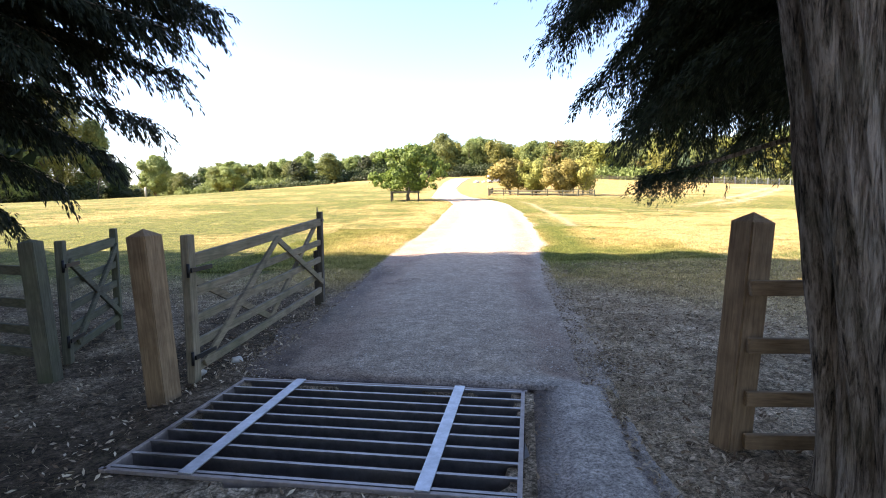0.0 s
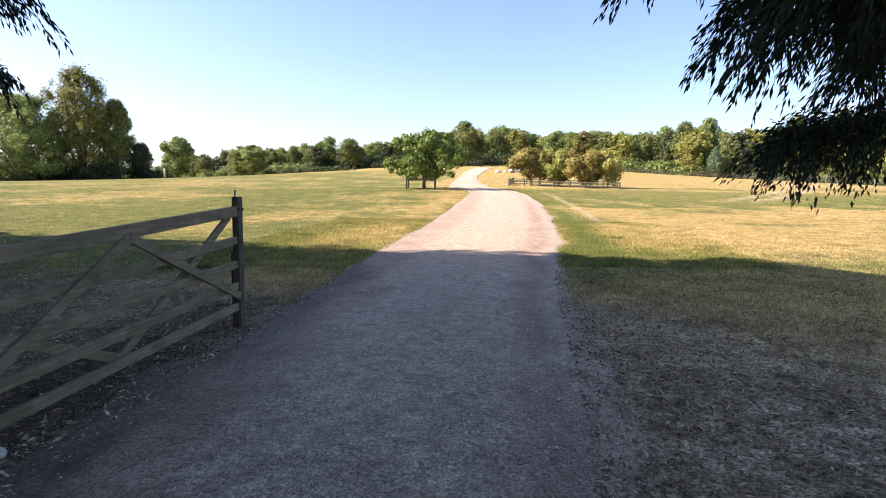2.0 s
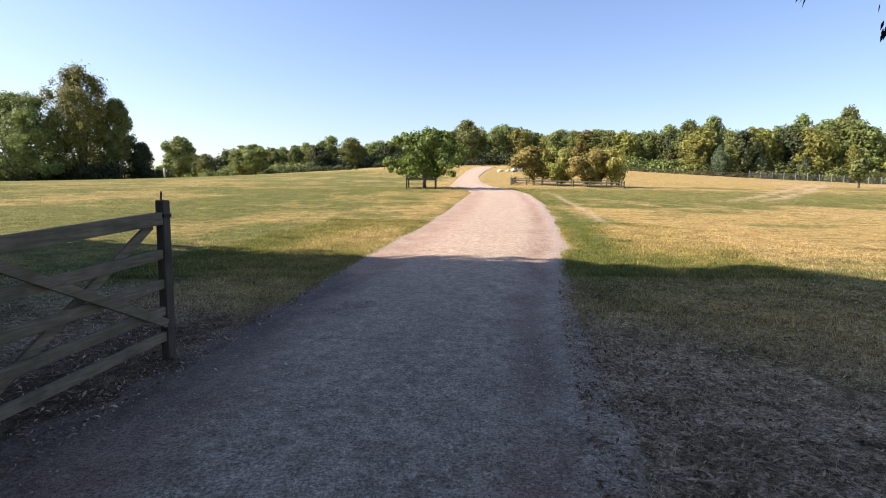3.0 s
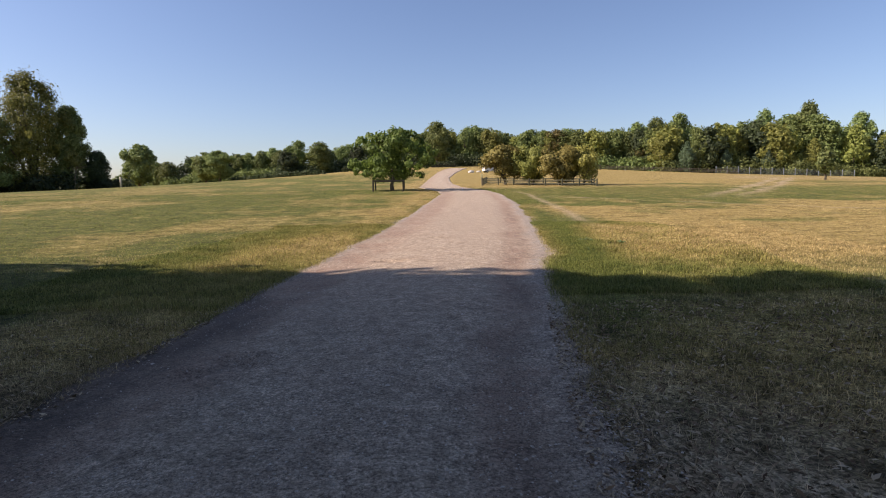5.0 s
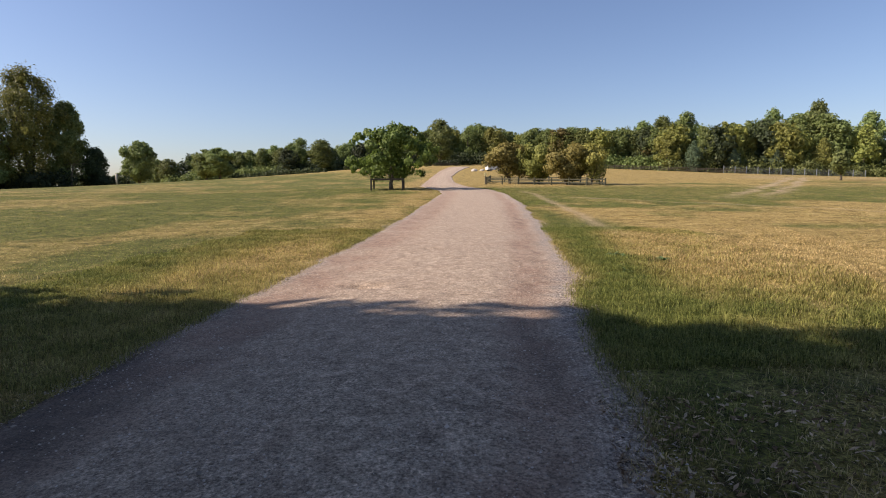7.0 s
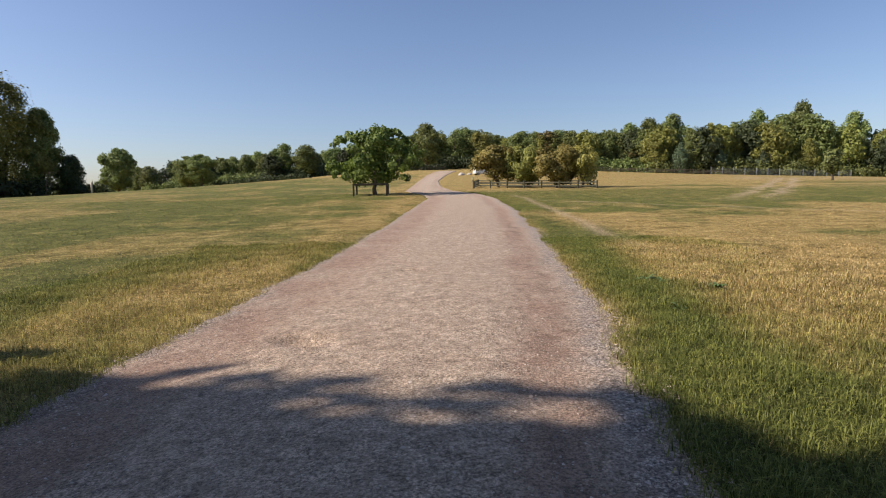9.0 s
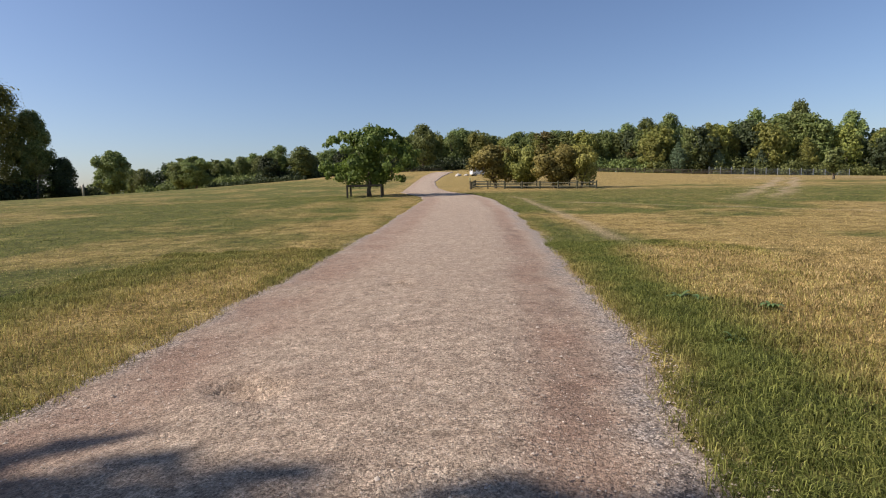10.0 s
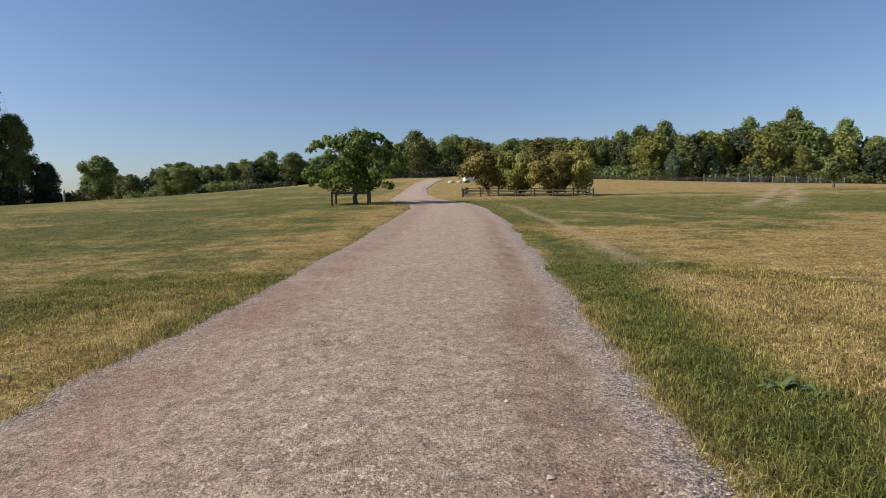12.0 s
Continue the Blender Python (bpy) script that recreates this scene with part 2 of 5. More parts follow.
def blade_mat(name, dry, own_share=0.32):
    m, nt, b = shader(name, 0.75, 0, 0.15)
    isl = nt.nodes.new("ShaderNodeNewGeometry").outputs["Random Per Island"]
    c, n2 = meadow_colour(nt, coords(nt))
    own = ramp(nt, isl, (0.0, dry[0]), (1.0, dry[1]))
    c = mix(nt, own_share, c, own)
    hs = node(nt, "HueSaturation", Color=c, Value=maths(nt, "ADD", maths(nt, "MULTIPLY", isl, 1.0), 0.55))
    nt.links.new(hs.outputs[0], b.inputs["Base Color"])
    tr = node(nt, "BsdfTranslucent", Color=hs.outputs[0])
    mx = node(nt, "MixShader", Fac=0.3)
    nt.links.new(b.outputs[0], mx.inputs[1])
    nt.links.new(tr.outputs[0], mx.inputs[2])
    nt.links.new(mx.outputs[0], nt.nodes["Material Output"].inputs["Surface"])
    return m


def gravel_mat():
    m, nt, b = shader("crushed_stone", 0.78, 0, 0.3)
    v0 = coords(nt)
    at = nt.nodes.new("ShaderNodeAttribute")
    at.attribute_name = "zone"
    sep = node(nt, "SeparateColor", Color=at.outputs["Color"])
    warp = nt.nodes.new("ShaderNodeVectorMath")
    warp.operation = "MULTIPLY_ADD"
    nt.links.new(node(nt, "TexNoise", Vector=v0, Scale=38.0, Detail=3.0, Roughness=0.7).outputs["Color"], warp.inputs[0])
    warp.inputs[1].default_value = (0.035, 0.035, 0.035)
    nt.links.new(v0, warp.inputs[2])
    v = warp.outputs[0]
    vo = node(nt, "TexVoronoi", Vector=v, Scale=34.0, Randomness=1.0)
    vo2 = node(nt, "TexVoronoi", Vector=v, Scale=90.0, Randomness=1.0)
    n1, n2, n3 = grain(nt, v0, 0.9, 6.0), grain(nt, v0, 7.0, 7.0, 0.75), grain(nt, v0, 2.4, 6.0, 0.72)
    stone = mix(nt, 0.55, node(nt, "SeparateColor", Color=vo.outputs["Color"]).outputs[0], node(nt, "SeparateColor", Color=vo2.outputs["Color"]).outputs[1])
    c = ramp(nt, stone, (0.12, (0.12, 0.09, 0.064)), (0.42, (0.35, 0.272, 0.194)), (0.88, (0.75, 0.63, 0.475)))
    fines = ramp(nt, n2, (0.36, (0.19, 0.142, 0.098)), (0.5, (0.41, 0.318, 0.225)), (0.64, (0.65, 0.535, 0.4)))
    c = mix(nt, ramp(nt, n3, (0.4, (0.25, 0.25, 0.25)), (0.6, (0.8, 0.8, 0.8))), c, fines)
    red = ramp(nt, n2, (0.3, (0.2, 0.122, 0.082)), (0.7, (0.4, 0.272, 0.19)))
    rf = maths(nt, "MULTIPLY", sep.outputs[0], ramp(nt, n1, (0.3, (0.25, 0.25, 0.25)), (0.6, (0.9, 0.9, 0.9))))
    c = mix(nt, rf, c, red)
    c = mix(nt, maths(nt, "MULTIPLY", sep.outputs[1], 0.8), c, ramp(nt, n2, (0.35, (0.26, 0.245, 0.225)), (0.65, (0.46, 0.435, 0.4))))
    chips = ramp(nt, stone, (0.15, (0.07, 0.06, 0.05)), (0.5, (0.27, 0.232, 0.195)), (0.85, (0.58, 0.51, 0.43)))
    c = mix(nt, maths(nt, "MULTIPLY", at.outputs["Alpha"], ramp(nt, n3, (0.38, (0.3, 0.3, 0.3)), (0.55, (1, 1, 1)))), c, chips)
    lane = grain(nt, coords(nt, True, (1.3, 0.4, 1)), 1.4, 6.0, 0.65)
    soil = ramp(nt, n2, (0.36, (0.035, 0.024, 0.017)), (0.62, (0.17, 0.115, 0.08)))
    sf = nt.nodes.new("ShaderNodeClamp")
    nt.links.new(maths(nt, "MULTIPLY", maths(nt, "ADD", sep.outputs[2], maths(nt, "MULTIPLY", maths(nt, "SUBTRACT", maths(nt, "ADD", maths(nt, "MULTIPLY", lane, 0.6), maths(nt, "MULTIPLY", n2, 0.4)), 0.72), 2.2)), 1.9), sf.inputs[0])
    c = mix(nt, sf.outputs[0], c, soil)
    gaps = ramp(nt, node(nt, "TexNoise", Vector=v0, Scale=48.0, Detail=4.0, Roughness=0.75).outputs["Fac"], (0.36, (0.42, 0.4, 0.38)), (0.5, (1, 1, 1)), (0.64, (1.5, 1.5, 1.5)))
    c = mix(nt, 1.0, c, gaps, "MULTIPLY")
    blots = ramp(nt, node(nt, "TexNoise", Vector=v0, Scale=9.0, Detail=3.0, Roughness=0.7, Distortion=0.8).outputs["Fac"], (0.36, (0.84, 0.84, 0.83)), (0.5, (1, 1, 1)), (0.64, (1.12, 1.12, 1.12)))
    c = mix(nt, 1.0, c, blots, "MULTIPLY")
    nt.links.new(c, b.inputs["Base Color"])
    h = maths(nt, "ADD", maths(nt, "MULTIPLY", vo2.outputs["Distance"], -0.5), maths(nt, "ADD", maths(nt, "MULTIPLY", n2, 1.9), maths(nt, "MULTIPLY", vo.outputs["Distance"], -0.45)))
    bumped(nt, b, h, 0.85, 0.024)
    return m


def stone_mat():
    m, nt, b = shader("loose_stone", 0.9, 0, 0.25)
    isl = nt.nodes.new("ShaderNodeNewGeometry").outputs["Random Per Island"]
    c = ramp(nt, isl, (0.0, (0.19, 0.152, 0.118)), (0.5, (0.38, 0.315, 0.25)), (1.0, (0.62, 0.54, 0.445)))
    nt.links.new(c, b.inputs["Base Color"])
    return m


def bark_mat(name, a, c2, sc=1.0):
    m, nt, b = shader(name, 0.95, 0, 0.1)
    n1 = node(nt, "TexNoise", Vector=coords(nt, False, (9 * sc, 9 * sc, 0.8 * sc)), Scale=2.2, Detail=6.0, Roughness=0.65, Distortion=0.9).outputs["Fac"]
    n2 = node(nt, "TexNoise", Vector=coords(nt, False, (30 * sc, 30 * sc, 2.4 * sc)), Scale=2.2, Detail=6.0, Roughness=0.7, Distortion=0.5).outputs["Fac"]
    n = maths(nt, "ADD", maths(nt, "MULTIPLY", n1, 0.55), maths(nt, "MULTIPLY", n2, 0.45))
    c = ramp(nt, n, (0.4, tuple(0.15 * q for q in a)), (0.47, a), (0.57, c2))
    c = mix(nt, ramp(nt, grain(nt, coords(nt, False), 3.0), (0.5, (0, 0, 0)), (0.75, (0.5, 0.5, 0.5))), c, (0.12, 0.12, 0.07))
    nt.links.new(c, b.inputs["Base Color"])
    bumped(nt, b, n, 1.0, 0.09)
    return m


def plain(name, col, rough=0.7, metal=0.0, vary=0.25):
    m, nt, b = shader(name, rough, metal, 0.4)
    n = grain(nt, coords(nt, False), 14.0, 6.0, 0.7)
    c = ramp(nt, n, (0.3, tuple((1 - vary) * q for q in col)), (0.7, tuple(min(1, (1 + vary) * q) for q in col)))
    nt.links.new(c, b.inputs["Base Color"])
    bumped(nt, b, n, 0.2, 0.003)
    return m


M_MEADOW, M_GRAVEL, M_STONE = meadow_mat(), gravel_mat(), stone_mat()
M_BLADE = blade_mat("meadow_blades", ((0.3, 0.235, 0.11), (0.74, 0.57, 0.32)), 0.42)
M_GREEN = blade_mat("turf_blades", ((0.085, 0.118, 0.024), (0.285, 0.295, 0.085)), 0.55)
M_OAKPOST = wood_mat("sawn_oak", (0.13, 0.08, 0.042), (0.31, 0.21, 0.115))
M_OLDWOOD = wood_mat("old_green_wood", (0.055, 0.052, 0.033), (0.15, 0.14, 0.095), 0.6)
M_GREYWOOD = wood_mat("weathered_wood", (0.12, 0.095, 0.06), (0.31, 0.25, 0.165), 0.5)
M_GREYRAIL = wood_mat("weathered_rail", (0.12, 0.095, 0.06), (0.31, 0.25, 0.165), 0.5, (1.2, 18, 18))
M_OLDRAIL = wood_mat("old_green_rail", (0.055, 0.052, 0.033), (0.15, 0.14, 0.095), 0.6, (1.2, 18, 18))
M_OAKRAIL = wood_mat("sawn_oak_rail", (0.13, 0.08, 0.042), (0.31, 0.21, 0.115), 0.0, (1.2, 18, 18))
RAIL_OF = {M_GREYWOOD.name: M_GREYRAIL, M_OLDWOOD.name: M_OLDRAIL, M_OAKPOST.name: M_OAKRAIL}
M_DARKWOOD = wood_mat("dark_wood", (0.05, 0.04, 0.03), (0.12, 0.1, 0.075), 0.4)
M_STEEL = plain("galvanised_steel", (0.42, 0.43, 0.45), 0.42, 0.85)
M_BAR = plain("dull_grid_steel", (0.26, 0.24, 0.23), 0.4, 0.9)
M_RUST = plain("worn_steel", (0.3, 0.25, 0.22), 0.55, 0.6)
M_IRON = plain("black_iron", (0.03, 0.03, 0.03), 0.5, 0.8)
M_CONC = plain("concrete", (0.3, 0.28, 0.25), 0.9)
M_PIT = plain("pit_soil", (0.05, 0.04, 0.03), 1.0)
M_WHITE = plain("white_paint", (0.75, 0.75, 0.72), 0.4, 0, 0.06)
M_GLASS = plain("dark_glass", (0.03, 0.035, 0.04), 0.08, 0, 0.05)
M_RUBBER = plain("rubber", (0.02, 0.02, 0.02), 0.8)
M_BARK = bark_mat("cypress_bark", (0.2, 0.16, 0.12), (0.46, 0.39, 0.31))
M_BARK2 = bark_mat("oak_bark", (0.09, 0.075, 0.055), (0.2, 0.17, 0.13))
M_CYPRESS = leaf_mat("cypress_sprays", (0.012, 0.02, 0.012), (0.045, 0.06, 0.03), 0.7, 0.1)
M_OAK = leaf_mat("oak_leaves", (0.05, 0.092, 0.016), (0.2, 0.265, 0.058))
M_GOLD = leaf_mat("turning_leaves", (0.14, 0.125, 0.03), (0.4, 0.35, 0.1))
M_WOOD = leaf_mat("wood_leaves", (0.085, 0.12, 0.038), (0.27, 0.315, 0.1))
M_WOODY = leaf_mat("yellow_green_leaves", (0.12, 0.145, 0.034), (0.37, 0.37, 0.095))
M_WILLOW = leaf_mat("willow_leaves", (0.1, 0.12, 0.03), (0.33, 0.34, 0.09))
M_SPRUCE = leaf_mat("spruce_needles", (0.06, 0.095, 0.05), (0.17, 0.22, 0.12))
M_BROWN = leaf_mat("russet_leaves", (0.1, 0.085, 0.03), (0.26, 0.21, 0.075))
M_DARK = leaf_mat("dark_leaves", (0.025, 0.04, 0.02), (0.09, 0.115, 0.045))


# ---- mesh helpers ----
def mesh_of(name, verts, faces, material, smooth=False):
    me = bpy.data.meshes.new(name)
    if isinstance(faces, np.ndarray):
        k = faces.shape[1]
        me.vertices.add(len(verts))
        me.vertices.foreach_set("co", np.asarray(verts, np.float32).ravel())
        me.loops.add(faces.size)
        me.loops.foreach_set("vertex_index", faces.astype(np.int32).ravel())
        me.polygons.add(len(faces))
        me.polygons.foreach_set("loop_start", np.arange(0, faces.size, k, dtype=np.int32))
        me.update(calc_edges=True)
    else:
        me.from_pydata([tuple(v) for v in verts], [], [tuple(f) for f in faces])
    me.materials.append(material)
    if smooth:
        me.polygons.foreach_set("use_smooth", np.ones(len(me.polygons), bool))
    me.validate()
    return me


def zone_attribute(me, r, g, b, w):
    """Four weights that the ground materials mix by."""
    a = me.attributes.new("zone", "FLOAT_COLOR", "POINT")
    a.data.foreach_set("color", np.stack([r, g, b, w], 1).astype(np.float32).ravel())


def part(name, bm, material, parent, label=""):
    me = bpy.data.meshes.new(name)
    bm.normal_update()
    bm.to_mesh(me)
    bm.free()
    me.materials.append(material)
    ob = new(name, me)
    ob.parent = parent
    return tagged(ob, label)


def piece(name, me, parent, label=""):
    ob = new(name, me)
    ob.parent = parent
    return tagged(ob, label)


def thing(name, place, label, category, group="", rz=0.0):
    ob = new(name)
    ob.matrix_world = pose(*place, 0, 0, rz)
    return tagged(ob, label, category, group)


def box(size, at=(0, 0, 0), turn=None, bevel=0.006, bm=None):
    """A bevelled box of that size about at."""
    bm2 = bmesh.new()
    bmesh.ops.create_cube(bm2, size=1)
    bmesh.ops.scale(bm2, vec=size, verts=bm2.verts)
    if bevel:
        bmesh.ops.bevel(bm2, geom=bm2.edges[:], offset=min(bevel, 0.3 * min(size)), segments=2, affect="EDGES", profile=0.6)
    m = Matrix.Translation(at) @ (turn.to_4x4() if turn else Matrix())
    bmesh.ops.transform(bm2, matrix=m, verts=bm2.verts)
    return bm2


def beam(a, b, w, h, bevel=0.006, up=(0, 0, 1)):
    """A bar from a to b, h high along up and w across."""
    a, b = Vector(a), Vector(b)
    d = b - a
    x = d.normalized()
    y = Vector(up).cross(x).normalized()
    z = x.cross(y)
    r = Matrix((x, y, z)).transposed()
    return box((d.length, w, h), (a + b) / 2, r, bevel)


def tube(points, radii, sides=8, wobble=0.0, seed=0):
    """A tapered round limb along points."""
    r2 = np.random.default_rng(seed)
    bm = bmesh.new()
    rings = []
    pts = [Vector(p) for p in points]
    for i, p in enumerate(pts):
        d = (pts[min(i + 1, len(pts) - 1)] - pts[max(i - 1, 0)]).normalized()
        s = d.cross(Vector((0.31, 0.95, 0.1))).normalized()
        u = s.cross(d)
        ring = []
        for k in range(sides):
            a = 2 * math.pi * k / sides
            r = radii[i] * (1 + wobble * (r2.random() - 0.5))
            ring.append(bm.verts.new(p + (s * math.cos(a) + u * math.sin(a)) * r))
        rings.append(ring)
    for ra, rb in zip(rings, rings[1:]):
        for k in range(sides):
            f = bm.faces.new((ra[k], ra[(k + 1) % sides], rb[(k + 1) % sides], rb[k]))
            f.smooth = True
    bm.faces.new(rings[0][::-1])
    bm.faces.new(rings[-1])
    return bm


def join(*bms):
    out = bmesh.new()
    for b in bms:
        me = bpy.data.meshes.new("tmp")
        b.to_mesh(me)
        b.free()
        out.from_mesh(me)
        bpy.data.meshes.remove(me)
    return out


def quads(c, n, size, stretch=1.3, r=rng, bend=0.25):
    """Leaf quads: centres c, facing n, of that size. Two triangles folded on the middle line."""
    k = len(c)
    t = r.normal(size=(k, 3))
    t -= (t * n).sum(1, keepdims=True) * n
    t /= np.linalg.norm(t, axis=1, keepdims=True) + 1e-9
    b = np.cross(n, t)
    size = np.asarray(size).reshape(-1, 1) * np.ones((k, 1))
    t, b, n2 = t * size * stretch * 0.5, b * size * 0.5, n * size * bend
    v = np.stack([c - t, c + b + n2, c + t, c - b + n2], 1).reshape(-1, 3)
    f = np.arange(4 * k).reshape(k, 4)
    return v, f


# ---- land ----
def axis(lo, hi, fine, near, grow, centre):
    out, d, p = [centre], fine, centre
    while p < hi:
        p += d
        out.append(p)
        if p > centre + near:
            d *= grow
    left, d, p = [], fine, centre
    while p > lo:
        p -= d
        left.append(p)
        if p < centre - near:
            d *= grow
    return np.array(left[::-1] + out)


def build_ground():
    xs = axis(-2600, 2600, 0.18, 7, 1.05, 0.0)
    ys = axis(-2600, 2900, 0.18, 11, 1.032, 9.0)
    X, Y = np.meshgrid(xs, ys)
    d = off_road(X, Y)
    Z = turf(X, Y) - 0.03 * (1 - step(-0.35, -0.05, d)) - 0.12 * (1 - step(-0.8, -0.4, d))
    Z = np.where(in_grid(X, Y, -0.13), Z - 0.75, Z)
    n = len(xs)
    i, j = np.meshgrid(np.arange(len(xs) - 1), np.arange(len(ys) - 1))
    a = (j * n + i).ravel()
    faces = np.stack([a, a + 1, a + n + 1, a + n], 1)
    me = mesh_of("ground", np.stack([X.ravel(), Y.ravel(), Z.ravel()], 1), faces, M_MEADOW, True)
    zone_attribute(me, *zones(X.ravel(), Y.ravel()), bare_soil(X.ravel(), Y.ravel()))
    tagged(new("ground", me), "dry summer meadow of straw and patchy green turf", "ground", kind="structure")


def build_road():
    ys = np.concatenate([np.arange(-6, 30, 0.1), 30 * 1.012 ** np.arange(0, 160)])
    ys = ys[ys < 215]
    us = np.linspace(0, 1, 45)
    U, Y = np.meshgrid(us, ys)
    jag = 0.22 * (vnoise(ys / 1.6, ys * 0, 8) - 0.5) + 0.16 * (vnoise(ys / 0.3, ys * 0, 9) - 0.5)
    jag2 = 0.22 * (vnoise(ys / 1.6, ys * 0, 18) - 0.5) + 0.16 * (vnoise(ys / 0.3, ys * 0, 19) - 0.5)
    keep = step(4.8, 6, ys)
    L, R = edge_l(ys) + jag * keep - 0.05 * keep, edge_r(ys) + jag2 * keep + 0.05
    X = L[:, None] + (R - L)[:, None] * U
    lift = 0.014 + 0.0009 * np.maximum(Y - 15, 0)
    mid = 4 * U * (1 - U)
    Z = land(X, Y) + lift * np.clip(mid * 8, -1, 1) + 0.035 * mid - 0.012
    ruts = np.exp(-((U - 0.17) / 0.08) ** 2) + np.exp(-((U - 0.84) / 0.07) ** 2)
    Z = Z - 0.02 * ruts + 0.022 * (vnoise(X / 0.35, Y / 0.35, 11) - 0.5)
    for hx, hy, r, dep in ((0.02, 17.1, 0.36, 0.1), (1.0, 21.4, 0.24, 0.07), (-0.8, 10.6, 0.4, 0.06), (-0.55, 21.6, 0.3, 0.03)):
        q = np.hypot(X - hx - 0.12 * np.sin(9 * Y), (Y - hy) * 1.1 + 0.1 * np.sin(11 * X)) / r
        Z = Z - dep * (1 - step(0.35, 1.0, q)) + 0.012 * np.exp(-((q - 1.15) / 0.25) ** 2)
    n = len(us)
    i, j = np.meshgrid(np.arange(n - 1), np.arange(len(ys) - 1))
    a = (j * n + i).ravel()
    faces = np.stack([a, a + 1, a + n + 1, a + n], 1)
    me = mesh_of("road", np.stack([X.ravel(), Y.ravel(), Z.ravel()], 1), faces, M_GRAVEL, True)
    red = np.clip(np.exp(-((U - 0.14) / 0.12) ** 2) + np.exp(-((U - 0.84) / 0.055) ** 2) + 0.25 + 0.9 * (1 - step(11, 17, Y)) * np.exp(-(U / 0.22) ** 2), 0, 1) * (1 - 0.5 * step(40, 80, Y)) + 1.4 * np.exp(-((U - 1.0) / 0.05) ** 2 - ((Y - 17.7) / 1.1) ** 2)
    red = np.clip(red, 0, 1)
    slab = (1 - step(4.3, 4.8, Y)) * 0.7
    soil = np.clip((1 - step(11, 19, Y)) * (0.06 + 0.85 * np.exp(-(U / 0.2) ** 2)) + 0.25 + 0.3 * np.exp(-((U - 0.86) / 0.06) ** 2), 0, 1) * (1 - 0.8 * step(30, 60, Y))
    verge = np.clip(np.exp(-((U - 0.02) / 0.035) ** 2) + np.exp(-((U - 0.95) / 0.04) ** 2), 0, 1) * step(9, 14, Y) * (1 - 0.6 * step(35, 60, Y))
    zone_attribute(me, red.ravel(), slab.ravel(), soil.ravel(), verge.ravel())
    tagged(new("road", me), "pale crushed stone track with reddish wheel ruts", "road", kind="structure")


build_ground()
build_road()


# ---- gateway ----
def pyramid_post(name, place, size, top, label, category, mat, rz=0.0, lean=(0, 0), group="", cap=0.06):
    """A square post set 0.3 m into the ground, with a four-sided point."""
    x, y = place
    g = float(land(x, y))
    t = new(name)
    t.matrix_world = pose(x, y, g, lean[0], lean[1], rz)
    tagged(t, label, category, group)
    bm = bmesh.new()
    h, s = top - g, size / 2
    lv = [(-0.3, s), (h - cap - 0.01, s), (h - cap, s * 0.96)]
    rings = [[bm.verts.new((cx * r, cy * r, z)) for cx, cy in ((-1, -1), (1, -1), (1, 1), (-1, 1))] for z, r in lv]
    for ra, rb in zip(rings, rings[1:]):
        for k in range(4):
            bm.faces.new((ra[k], ra[(k + 1) % 4], rb[(k + 1) % 4], rb[k]))
    tip = bm.verts.new((0, 0, h))
    for k in range(4):
        bm.faces.new((rings[-1][k], rings[-1][(k + 1) % 4], tip))
    bm.faces.new(rings[0][::-1])
    side = [e for e in bm.edges if abs(e.verts[0].co.z - e.verts[1].co.z) > 0.3]
    bmesh.ops.bevel(bm, geom=side, offset=0.008, segments=2, affect="EDGES")
    part("shaft", bm, mat, t)
    return t


